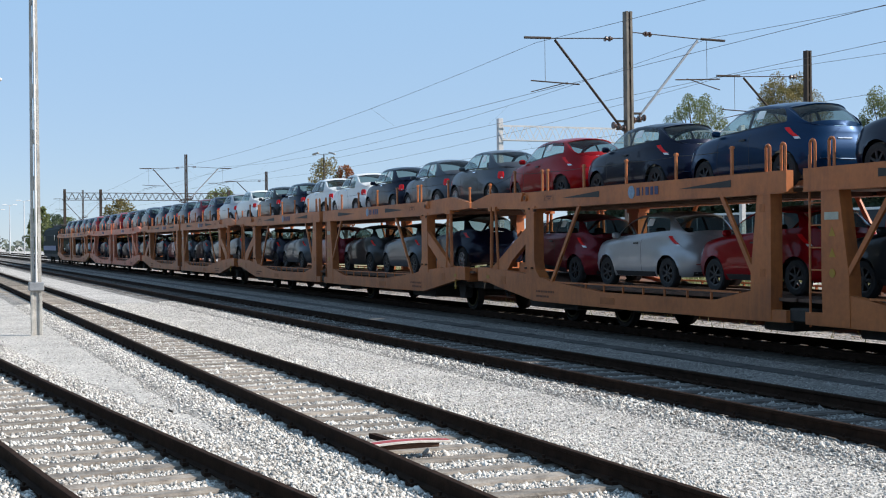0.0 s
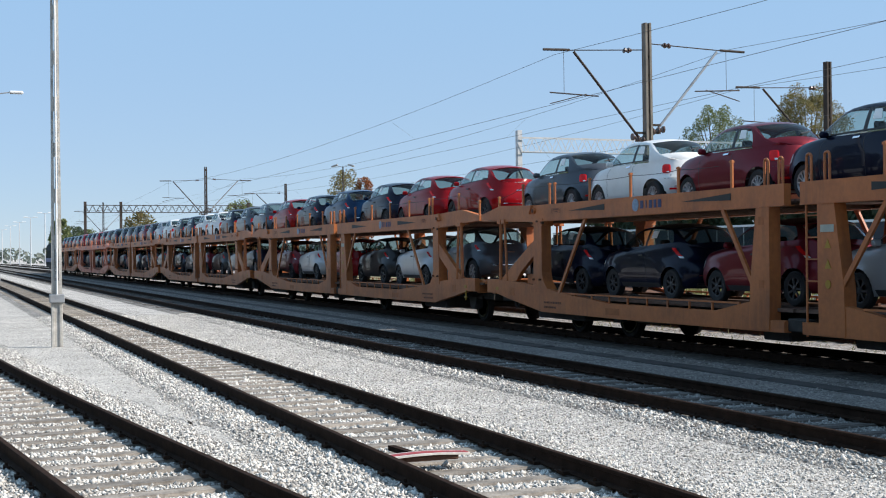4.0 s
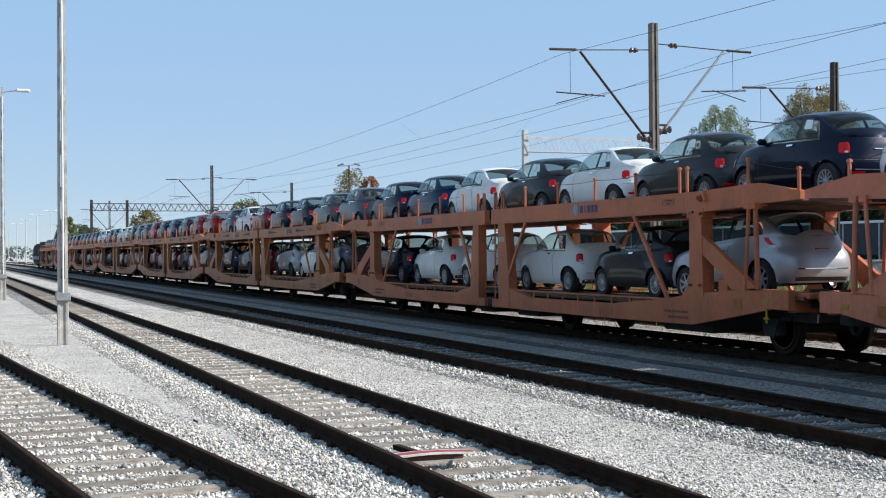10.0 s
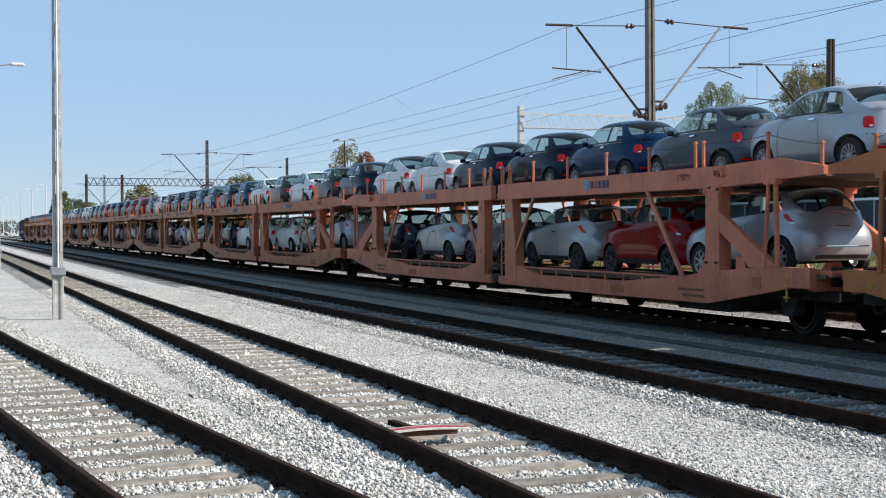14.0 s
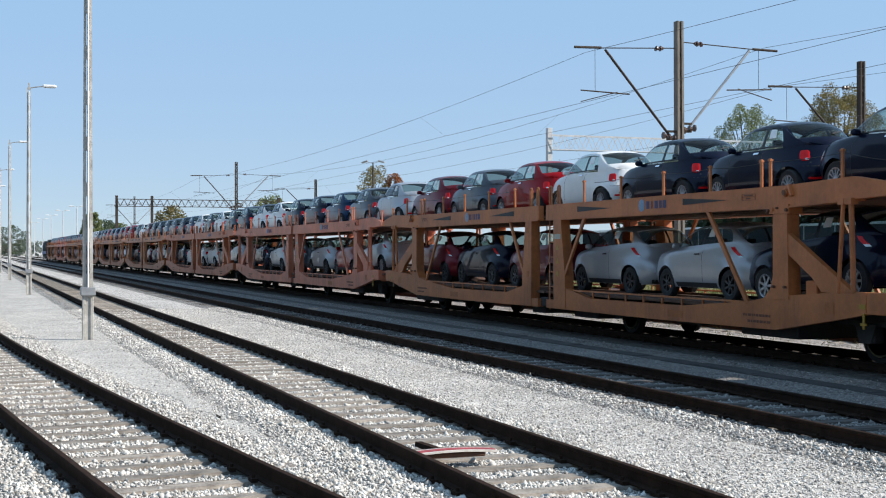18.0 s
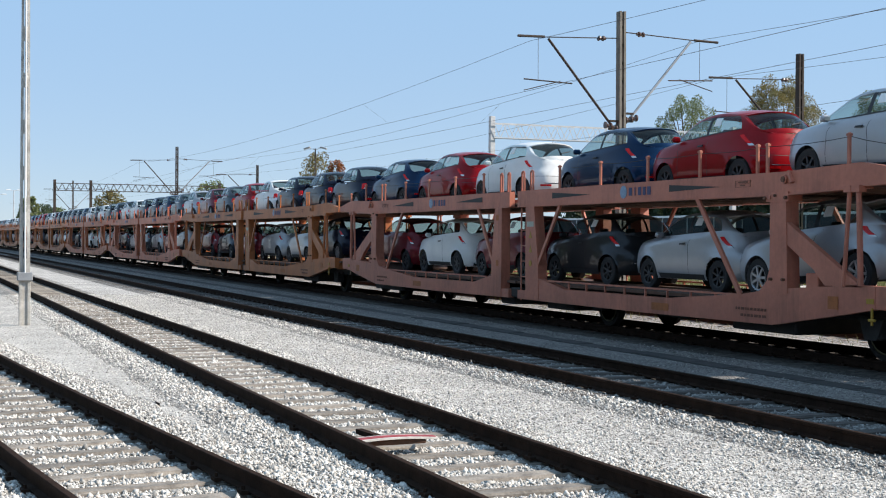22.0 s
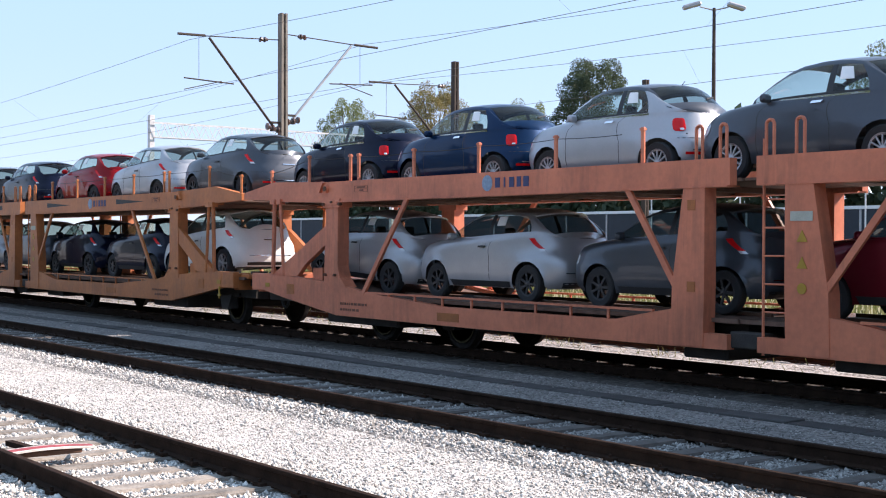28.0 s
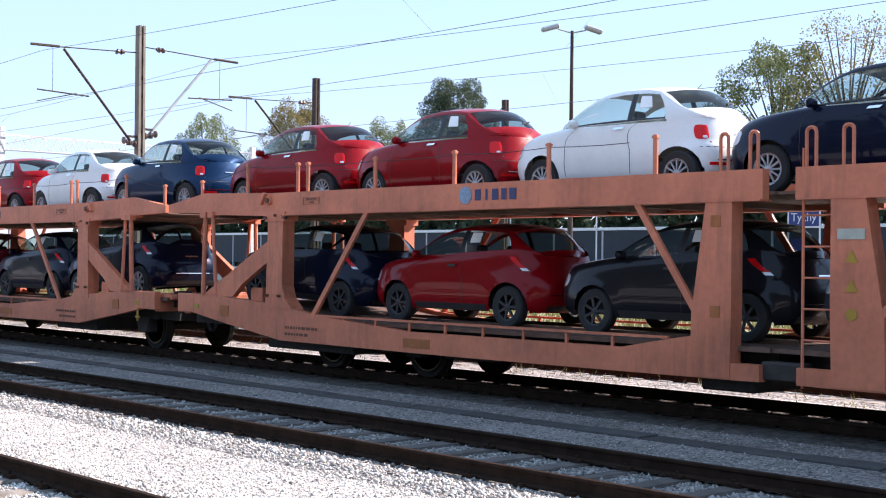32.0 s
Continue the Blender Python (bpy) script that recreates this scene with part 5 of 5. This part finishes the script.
def station_lamp(x, y, h):
    ob = root("station_lamp", "tall dark lamp mast with two grey lamp heads", "lamp post", "platform lamps")
    child("mast", Geo().tube((0, 0, 0), (0, 0, h), .14, 10, .07).mesh("mast", M_DARKSTEEL), ob)
    for s in (-1, 1):
        child("arm", Geo().tube((0, 0, h - .1), (s * .55, -s * .35, h + .05), .035, 6).mesh("arm", M_GREYSTEEL), ob)
        g = Geo().box(-.42, .42, -.18, .18, -.09, .12, .06)
        hd = child("lamp_head", g.mesh("lamp_head", M_GREYSTEEL), ob, "grey lamp head")
        hd.location = (s * .85, -s * .55, h + .08)
        hd.rotation_euler = (0, s * .28, -.57)
    ob.location = (x, y, GROUND_Z)
    return ob


sl = station_lamp(45.0, 39.7, 12.6)
copy_thing(sl, pose(45.0, 150.0, GROUND_Z))


def yard_lamp(x, y, h):
    ob = root("yard_lamp", "tall pale lamp mast with two white lamp heads", "lamp post", "far yard lamps")
    child("mast", Geo().tube((0, 0, 0), (0, 0, h), .16, 8, .09).mesh("mast", M_PALESTEEL), ob)
    for s in (-1, 1):
        child("arm", Geo().tube((0, 0, h - .1), (s * .9, 0, h + .05), .05, 6).mesh("arm", M_PALESTEEL), ob)
        child("lamp_head", Geo().box(s * 1.25 - .55, s * 1.25 + .55, -.2, .2, h, h + .2, .06).mesh("lamp_head", M_WHITEPAINT), ob, "white lamp head")
    ob.location = (x, y, GROUND_Z)
    return ob


yl = yard_lamp(23.3, 321, 12.6)
for x, y in ((22.2, 355), (22.0, 402), (21.8, 450), (21.6, 505), (21.4, 560)):
    copy_thing(yl, pose(x, y, GROUND_Z))

# ---- platform, name board and fence beyond the tracks ----
M_FENCE = mat("dark_panel", (0.014, 0.022, 0.032), 0.65, vary=0.25, scale=2)
M_SIGN = mat("sign_blue", (0.015, 0.035, 0.17), 0.4, vary=0.08)


def build_platform():
    ob = tagged(new("platform", Geo().box(57.5, 64, -30, 130, GROUND_Z, 1.12, .05).mesh("platform", M_CONCRETE)), "pale concrete station platform with a light edge", "platform", kind="structure")
    child("platform_edge", Geo().box(57.3, 57.9, -30, 130, 1.124, 1.24).mesh("platform_edge", M_WHITEPAINT), ob)
    fe = root("panel_fence", "long dark blue panel fence with a white top rail", "fence")
    y = 24.0
    panel = Geo().box(-.04, .04, .05, 3.95, 1.55, 3.80, .01).mesh("panel", M_FENCE)
    rail = Geo().box(-.09, .09, 0, 4.0, 3.82, 4.0, .01).mesh("top_rail", M_WHITEPAINT)
    pst = Geo().box(-.07, .07, -.07, .07, 1.0, 3.8).mesh("post", M_GREYSTEEL)
    while y < 126:
        for me in (panel, rail, pst):
            child(me.name.split(".")[0], me, fe).location = (62.0, y, 0)
        y += 4.0
    sg = root("station_sign", "blue station name board with white lettering on two white posts", "sign")
    y0, y1 = 36.0, 37.75
    child("board", Geo().box(60.0, 60.06, y0, y1, 3.85, 4.70, .008).mesh("board", M_SIGN), sg)
    child("stripe", Geo().box(59.992, 59.999, y0 + .05, y1 - .05, 3.80, 3.845).mesh("stripe", M_WHITEPAINT), sg)
    for y in (y0 - .05, y1 + .05):
        child("post", Geo().tube((60.03, y, 1.1), (60.03, y, 4.75), .05, 8).mesh("post", M_WHITEPAINT), sg)
    cu = bpy.data.curves.new("lettering", "FONT")
    cu.body = "Tychy"
    cu.size = .62
    cu.align_x, cu.align_y = "CENTER", "CENTER"
    cu.extrude = .004
    cu.materials.append(M_WHITEPAINT)
    tx = new("lettering", cu)
    tx.parent = sg
    tx.matrix_basis = Matrix.Translation((59.985, (y0 + y1) / 2, 4.3)) @ Matrix(((0, 0, -1, 0), (-1, 0, 0, 0), (0, 1, 0, 0), (0, 0, 0, 1)))
    sl2 = root("blue_notice", "small blue and white platform notice on a post", "sign")
    child("board", Geo().box(60.0, 60.05, 37.0, 37.6, 2.6, 3.2).mesh("board", M_SIGN), sl2)
    child("post", Geo().tube((60.03, 37.3, 1.1), (60.03, 37.3, 2.6), .04, 8).mesh("post", M_WHITEPAINT), sl2)
    for y, x in ((41.6, 59.0), (50.0, 59.0), (57.0, 59.0)):
        p = root("platform_post", "slim white post on the platform", "post", "platform posts")
        child("shaft", Geo().tube((0, 0, 0), (0, 0, 3.6), .045, 8).mesh("shaft", M_WHITEPAINT), p)
        child("head", Geo().add([(-.05, -.35, 3.45), (-.05, .35, 3.45), (-.05, 0, 4.0), (.05, -.35, 3.45), (.05, .35, 3.45), (.05, 0, 4.0)], [(0, 1, 2), (5, 4, 3), (0, 3, 4, 1), (1, 4, 5, 2), (2, 5, 3, 0)]).mesh("head", M_WHITEPAINT), p)
        p.location = (x, y, 1.12)


build_platform()

# ---- trees, hedge and grass ----
def leaf_mat(name, a, b):
    m = bpy.data.materials.new(name)
    m.use_nodes = True
    nt = m.node_tree
    bs = nt.nodes["Principled BSDF"]
    bs.inputs["Roughness"].default_value = .6
    bs.inputs["Specular IOR Level"].default_value = .25
    g = nt.nodes.new("ShaderNodeNewGeometry")
    mix = nt.nodes.new("ShaderNodeMix")
    mix.data_type = "RGBA"
    mix.inputs["A"].default_value = (*a, 1)
    mix.inputs["B"].default_value = (*b, 1)
    nt.links.new(g.outputs["Random Per Island"], mix.inputs["Factor"])
    nt.links.new(mix.outputs["Result"], bs.inputs["Base Color"])
    tr = nt.nodes.new("ShaderNodeBsdfTranslucent")
    nt.links.new(mix.outputs["Result"], tr.inputs[0])
    ms = nt.nodes.new("ShaderNodeMixShader")
    ms.inputs[0].default_value = .38
    nt.links.new(bs.outputs[0], ms.inputs[1])
    nt.links.new(tr.outputs[0], ms.inputs[2])
    nt.links.new(ms.outputs[0], nt.nodes["Material Output"].inputs[0])
    return m


LEAVES = {
    "green": leaf_mat("leaves_green", (0.11, 0.145, 0.055), (0.20, 0.225, 0.10)),
    "dark": leaf_mat("leaves_dark", (0.045, 0.07, 0.04), (0.095, 0.125, 0.07)),
    "autumn": leaf_mat("leaves_autumn", (0.25, 0.185, 0.075), (0.16, 0.16, 0.065)),
    "rust": leaf_mat("leaves_rust", (0.22, 0.075, 0.03), (0.30, 0.12, 0.05)),
    # Far leaves greyed, with distance haze mixed into their colour.
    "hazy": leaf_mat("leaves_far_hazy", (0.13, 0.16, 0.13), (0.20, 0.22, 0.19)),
    "grass": leaf_mat("grass_blades", (0.12, 0.14, 0.045), (0.22, 0.20, 0.09)),
}
M_BARK = mat("bark", (0.10, 0.08, 0.062), 0.9, vary=0.4, scale=4, bump=0.5)


def leaf_cloud(centres, radii, count, size, rng):
    """Small four-sided leaf clumps scattered through several lobes, with gaps between them."""
    k = rng.integers(0, len(centres), count)
    d = rng.normal(size=(count, 3))
    d /= np.linalg.norm(d, axis=1)[:, None]
    r = rng.uniform(.25, 1, count) ** .5
    p = np.array(centres)[k] + d * r[:, None] * np.array(radii)[k]
    u = rng.normal(size=(count, 3))
    u /= np.linalg.norm(u, axis=1)[:, None]
    w = np.cross(u, rng.normal(size=(count, 3)))
    w /= np.linalg.norm(w, axis=1)[:, None]
    s = size * rng.uniform(.5, 1.3, count)[:, None]
    v = np.stack([p - u * s, p - w * s * .6, p + u * s, p + w * s * .6], 1).reshape(-1, 3)
    f = np.arange(count * 4).reshape(-1, 4)
    return v, f


def tree(x, y, top, width, tone, words, seed, base=GROUND_Z, leaves=5000, low=.30, size=.10):
    rng = np.random.default_rng(seed)
    ob = root("tree", words, "tree", "trees behind the station")
    h = top - base
    tr = Geo().tube((0, 0, 0), (0, 0, h * .55), .022 * h, 9, .012 * h)
    cs, rs = [], []
    lobes = 54
    for k in range(lobes):
        a = k * 2.4 + rng.uniform(-.4, .4)
        v01 = (k + .5) / lobes
        u = low + (1 - low) * v01
        spread = width * .45 * math.sin(math.pi * (.16 + .76 * v01)) ** .7 * rng.uniform(.1, 1) ** .45
        c = (math.cos(a) * spread, math.sin(a) * spread, h * u * .95)
        cs.append(c)
        rs.append((width * rng.uniform(.07, .15), width * rng.uniform(.07, .15), h * rng.uniform(.035, .075)))
        z0 = h * max(.15, u - .25)
        tr.tube((0, 0, min(z0, h * .54)), c, .006 * h, 5, .0015 * h)
    child("trunk", tr.mesh("trunk", M_BARK), ob)
    v, f = leaf_cloud(cs, rs, leaves, size, rng)
    tagged(child("crown", make_mesh("crown", v.tolist(), f.tolist(), LEAVES[tone]), ob), kind="stuff")
    ob.location = (x, y, base)
    return ob


tree(65, 216, 16.8, 8.5, "autumn", "distant half-bare tree with sparse brown leaves", 1, leaves=5200, size=.17)
tree(68, 214, 15.6, 5.0, "rust", "distant small tree with reddish autumn leaves", 2, leaves=4200, size=.17)
tree(68, 105.5, 15.8, 7.5, "green", "pale green birch with drooping branches", 3, leaves=26000, size=.075)
tree(70, 94, 16.2, 9.0, "autumn", "broad tree turning yellow-brown in autumn", 4, leaves=46000, size=.075)
tree(70, 74, 16.4, 8.8, "dark", "dense dark green tree", 5, leaves=60000, size=.075)
tree(72, 84, 14.0, 6.0, "green", "smaller pale green tree", 6, leaves=22000, size=.075)
tree(68, 43.5, 15.5, 9.5, "green", "wide airy tree with yellowing leaves", 7, leaves=30000, size=.085)
tree(69, 39.5, 17.0, 9.0, "autumn", "tall half-bare tree with thin brown twigs", 8, leaves=9000, size=.075)
for i, (x, y, top, w, tone) in enumerate(((36.7, 260, 11, 8, "autumn"), (21.7, 262, 9.6, 5.5, "green"), (50, 230, 12, 8, "green"), (-4, 420, 12, 14, "green"), (28, 300, 9, 10, "dark"),
                                          (12, 480, 11, 16, "dark"), (34, 330, 9, 9, "green"), (44, 300, 10, 12, "dark"), (-14, 330, 9, 10, "green"))):
    tree(x, y, top, w, tone, "distant bushy tree beside the railway line", 20 + i, leaves=4600, low=.12, size=.22)


def build_hedge():
    rng = np.random.default_rng(11)
    cs, rs = [], []
    for y in np.arange(-30, 128, 2.2):
        for lay in range(3):
            cs.append((67.5 + rng.uniform(-1.2, 1.2), y + rng.uniform(-1, 1), 2.2 + 3.0 * lay + rng.uniform(-.5, .6)))
            rs.append((1.8, 2.0, 2.2))
    v, f = leaf_cloud(cs, rs, 90000, .36, rng)
    ob = new("hedge", make_mesh("hedge", v.tolist(), f.tolist(), LEAVES["dark"]))
    tagged(ob, "dense dark green hedge behind the platform fence", "hedge", kind="stuff")
    rng = np.random.default_rng(12)
    cs, rs = [], []
    for k in range(110):
        cs.append((rng.uniform(-160, 190), rng.uniform(520, 640), rng.uniform(1, 4)))
        rs.append((9, 8, rng.uniform(2, 5)))
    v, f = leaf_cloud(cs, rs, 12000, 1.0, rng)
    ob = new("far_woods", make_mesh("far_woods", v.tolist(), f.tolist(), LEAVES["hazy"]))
    tagged(ob, "far belt of green and yellow woods along the horizon, greyed for haze", "woods", kind="stuff")
    # Unseen trees added behind the camera to dim the fill and reflections.
    cs, rs = [], []
    for k in range(150):
        cs.append((rng.uniform(-34, -27), rng.uniform(-90, 130), rng.uniform(1, 9)))
        rs.append((3, 5, rng.uniform(3, 5)))
    v, f = leaf_cloud(cs, rs, 26000, .8, rng)
    ob = new("unseen_woods", make_mesh("unseen_woods", v.tolist(), f.tolist(), LEAVES["dark"]))
    tagged(ob, "unseen belt of dark trees added behind the camera to dim fill", "woods", kind="stuff")


build_hedge()
M_GRASSLAND = mat("dry_grass", (0.17, 0.165, 0.08), 0.95, vary=0.4, scale=1.5, rgb2=(0.26, 0.22, 0.12), bump=0.6, bump_scale=12)
g = Geo().box(27, 57.4, -60, 150, GROUND_Z - .05, GROUND_Z + .03)
tagged(new("grass_strip", g.mesh("grass_strip", M_GRASSLAND)), "strip of dry grass and weeds before the platform", "grass", kind="structure")


def build_weeds():
    rng = np.random.default_rng(21)
    n = 30000
    x, y = rng.uniform(27.5, 57, n), rng.uniform(2, 90, n)
    m = rng.uniform(size=n) < .08
    x[m], y[m] = rng.uniform(16.6, 27, m.sum()), rng.uniform(6, 40, m.sum())
    h = rng.uniform(.12, .55, n) * np.where(m, .35, 1)
    a = rng.uniform(0, 2 * np.pi, n)
    w = np.where(m, .010, .035)[:, None]
    base = np.stack([x, y, np.full(n, GROUND_Z + .02)], 1)
    side = np.stack([np.cos(a), np.sin(a), np.zeros(n)], 1) * w
    tip = base + np.stack([rng.uniform(-.12, .12, n), rng.uniform(-.12, .12, n), h], 1)
    v = np.stack([base - side, base + side, tip], 1).reshape(-1, 3)
    ob = new("weeds", make_mesh("weeds", v.tolist(), np.arange(3 * n).reshape(-1, 3).tolist(), LEAVES["grass"]))
    tagged(ob, "tufts of tall dry weeds between the far tracks", "weeds", kind="stuff")


build_weeds()

# ---- far buildings ----
M_PLASTER = mat("pale_plaster", (0.36, 0.355, 0.34), 0.8, vary=0.15, scale=.3)
M_ROOFGREY = mat("grey_roof", (0.16, 0.15, 0.15), 0.8, vary=0.25, scale=.5)


def house(x, y, w, d, h, words):
    ob = root("railway_building", words, "building", "far buildings")
    child("wall", Geo().box(-w / 2, w / 2, 0, d, 0, h).mesh("wall", M_PLASTER), ob)
    child("roof", Geo().box(-w / 2 - .3, w / 2 + .3, -.3, d + .3, h, h + .35).mesh("roof", M_ROOFGREY), ob)
    for k in range(3):
        c = -w / 2 + w * (k + .5) / 3
        child("window", Geo().box(c - w * .08, c + w * .08, -.03, .02, h * .35, h * .75).mesh("window", M_DARKGLASS), ob)
    ob.location = (x, y, GROUND_Z)


house(21.4, 614, 5.0, 6, 7.0, "far white plastered railway building with a flat roof")
house(-12, 640, 24, 10, 5, "long pale building beyond the tracks")

# ---- derail bar on the second track ----
M_RED = mat("red_paint_worn", (0.36, 0.035, 0.04), 0.6, vary=0.3, scale=10, rgb2=(0.22, 0.04, 0.04))
M_CREAM = mat("white_paint_worn", (0.60, 0.57, 0.52), 0.6, vary=0.3, scale=10, rgb2=(0.40, 0.36, 0.32))


def build_derail():
    ob = root("derail_bar", "arched red and white painted derail bar lying across the rail", "derail bar")

    def strip(y0, y1, z0, z1, material, name):
        v, f = [], []
        n = 14
        for k in range(n + 1):
            u = k / n
            x = -.42 + .84 * u
            z = .082 + .018 * math.sin(math.pi * u) - .02 * u
            y = .10 * u
            v += [(x, y + y0, z + z0), (x, y + y1, z + z0), (x, y + y1, z + z1), (x, y + y0, z + z1)]
        for k in range(n):
            for i in range(4):
                f.append((4 * k + i, 4 * k + (i + 1) % 4, 4 * k + 4 + (i + 1) % 4, 4 * k + 4 + i))
        f += [(0, 1, 2, 3), (4 * n + 3, 4 * n + 2, 4 * n + 1, 4 * n)]
        child(name, Geo().add(v, f).mesh(name, material), ob)

    strip(-.10, -.054, 0, .016, M_CREAM, "white_stripe")
    strip(-.05, .05, 0, .02, M_RED, "red_stripe")
    strip(.054, .10, 0, .016, M_CREAM, "white_stripe")
    child("pivot", Geo().box(-.30, .30, .0, .07, .03, .078, .01).mesh("pivot", M_RUST), ob)
    child("link_bar", Geo().bar((-.05, .95, .03), (.0, .12, .04), .07, .05).mesh("link_bar", M_RAIL), ob)
    ob.location = (4.24, 11.45, -.105)


build_derail()

# ---- surface zones and loose stones ----
M_FINE = stone_mat("fine_grey_gravel", (0.54, 0.515, 0.475), (0.24, 0.228, 0.21), 40, .5)
# Dusty ballast with the train's shade mixed into its tone.
M_SHADEBED = stone_mat("dusty_shade_toned_ballast", (0.27, 0.253, 0.235), (0.08, 0.075, 0.07), 30, 0.8)


def sheet(name, words, left, right, y0, y1, z, material, wobble, seed):
    """A thin layer of another gravel with an uneven border."""
    rng = random.Random(seed)
    v, f = [], []
    ys = np.arange(y0, y1 + .01, .8)
    for y in ys:
        v += [(left(y) + rng.uniform(-wobble, wobble), y, z), (right(y) + rng.uniform(-wobble, wobble), y, z)]
    f = [(2 * i, 2 * i + 1, 2 * i + 3, 2 * i + 2) for i in range(len(ys) - 1)]
    tagged(new(name, make_mesh(name, v, f, material)), words, "gravel", kind="structure")


sheet("gravel_patch", "compacted fine grey gravel between the sidings", lambda y: siding_x(y) + 1.55 + .25 * max(0, 22 - y) / 8, lambda y: 3.0 - .25 * max(0, 20 - y) / 6, 14, 120, GROUND_Z + .006, M_FINE, .12, 1)
sheet("track_bed", "near-black ballast under the train", lambda y: 13.75, lambda y: 15.75, -40, 400, GROUND_Z + .008, M_DARKBED, .1, 3)
sheet("track_bed", "dusty ballast beside the train, its grey holding the train's shade", lambda y: 10.9, lambda y: 13.7, -40, 400, GROUND_Z + .006, M_SHADEBED, .1, 4)


def cable_trough():
    ob = root("cable_trough", "line of dark concrete cable-trough slabs beside the train", "cable trough", kind="structure")
    rng = random.Random(9)
    slab = Geo().box(-.19, .19, -.49, .49, 0, .07, .01).mesh("slab", M_TROUGH)
    for k in range(30):
        s = child("slab", slab, ob)
        s.location = (12.2 + rng.uniform(-.02, .02), 2 + k, GROUND_Z - .036 + rng.uniform(-.014, .006))
        s.rotation_euler = (rng.uniform(-.01, .01), 0, rng.uniform(-.015, .015))
    child("far_slabs", Geo().box(12.01, 12.39, 32, 300, GROUND_Z - .05, GROUND_Z + .012).mesh("far_slabs", M_TROUGH), ob)


M_TROUGH = mat("dark_trough_concrete", (0.05, 0.048, 0.046), 0.9, vary=0.3, scale=4, bump=0.3, obj_vary=0.2)
cable_trough()


def stones(x0, x1, n, far, material, words, seed):
    """Loose ballast: angular stones, thickest along the tracks nearest the camera."""
    rng = np.random.default_rng(seed)
    y = 4.5 + far * rng.uniform(size=n) ** 1.9
    x = rng.uniform(x0, x1, n)
    az = x / y
    keep = (az > -.12) & (az < 1.75)
    sx = np.array([siding_x(q) for q in y])
    lane = np.minimum.reduce([np.abs(x - sx), np.abs(x - 4.6), np.abs(x - 9.33)])
    p = np.where(lane < 1.5, np.where(x > 8, .62, .95), .60)
    fine = (y > 15) & (x > sx + 1.7) & (x < 2.9)
    p = np.where(fine, .45, p)
    bare = (lane < .82) & (np.where(x < 7, np.minimum((y - 2) / .62 % 1, 1 - (y - 2) / .62 % 1), np.minimum(y / .62 % 1, 1 - y / .62 % 1)) < .235)
    p = np.where(bare, .02, p)
    keep &= rng.uniform(size=n) < p
    small = fine[keep]
    x, y, lane = x[keep], y[keep], lane[keep]
    n = len(x)
    z = np.where(lane < .8, -.184, np.interp(lane, (1.3, 1.6), (-.160, GROUND_Z)))
    size = np.clip(.0185 * np.exp(rng.normal(0, .38, n)), .009, .05) * np.interp(lane, (1.2, 1.7), (.82, .52)) * np.where(small, .9, 1)
    for cx in (sx[keep], np.full(n, 4.6), np.full(n, 9.33)):
        d = np.abs(np.abs(x - cx) - .7535)
        size = np.where(d < .09, 0, size)
    ok = size > 0
    x, y, z, size = x[ok], y[ok], z[ok], size[ok]
    n = len(x)
    base = np.array([(1, 0, 0), (0, 1, 0), (-1, 0, 0), (0, -1, 0), (0, 0, .9), (0, 0, -.6)], float)
    v = base[None] * rng.uniform(.55, 1.25, (n, 6, 1)) + rng.normal(0, .22, (n, 6, 3))
    a = rng.uniform(0, 2 * np.pi, n)
    ca, sa = np.cos(a)[:, None], np.sin(a)[:, None]
    vx, vy = v[:, :, 0] * ca - v[:, :, 1] * sa, v[:, :, 0] * sa + v[:, :, 1] * ca
    v = np.stack([vx, vy, v[:, :, 2]], 2) * size[:, None, None]
    v += np.stack([x, y, z + size * .25], 1)[:, None]
    tri = np.array([(0, 1, 4), (1, 2, 4), (2, 3, 4), (3, 0, 4), (1, 0, 5), (2, 1, 5), (3, 2, 5), (0, 3, 5)])
    f = (np.arange(n)[:, None, None] * 6 + tri[None]).reshape(-1, 3)
    me = bpy.data.meshes.new("ballast_stones")
    me.vertices.add(n * 6)
    me.vertices.foreach_set("co", v.reshape(-1).astype(np.float32))
    me.loops.add(len(f) * 3)
    me.loops.foreach_set("vertex_index", f.reshape(-1).astype(np.int32))
    me.polygons.add(len(f))
    me.polygons.foreach_set("loop_start", np.arange(0, len(f) * 3, 3, dtype=np.int32))
    me.update(calc_edges=True)
    me.materials.append(material)
    tagged(new("ballast_stones", me), words, "gravel", kind="stuff")


stones(-3.5, 8.3, 540000, 42, M_STONE, "loose angular pale limestone ballast stones", 5)
stones(8.3, 11.0, 90000, 42, M_STONE_DIM, "loose ballast stones, greyed in colour for the track's shade", 8)
stones(11.0, 13.7, 60000, 34, M_STONE_SHADED, "loose grimy ballast stones beside the train, greyed for its shade", 6)


def motions():
    """The train rolls away along its track; its wheels turn with it."""
    times = [0, 4, 8, 12, 16, 20, 24, 28, 32]
    for ob, x, s, z, rx in train:
        walk(ob, [(t, pose(x, joint_y(t) + s, z, rx)) for t in times])
    turns = [round(k * .1, 1) for k in range(321)]
    for ob, x, s, z, rx in train:
        if not -4 * UNIT <= s <= 3 * UNIT or not ob.name.startswith("car_carrier"):
            continue
        for part in ob.children:
            if part.name.startswith("wheelset"):
                at = part.location.copy()
                walk(part, [(t, pose(*at, -math.degrees((joint_y(t) - joint_y(0)) / .46))) for t in turns])


motions()
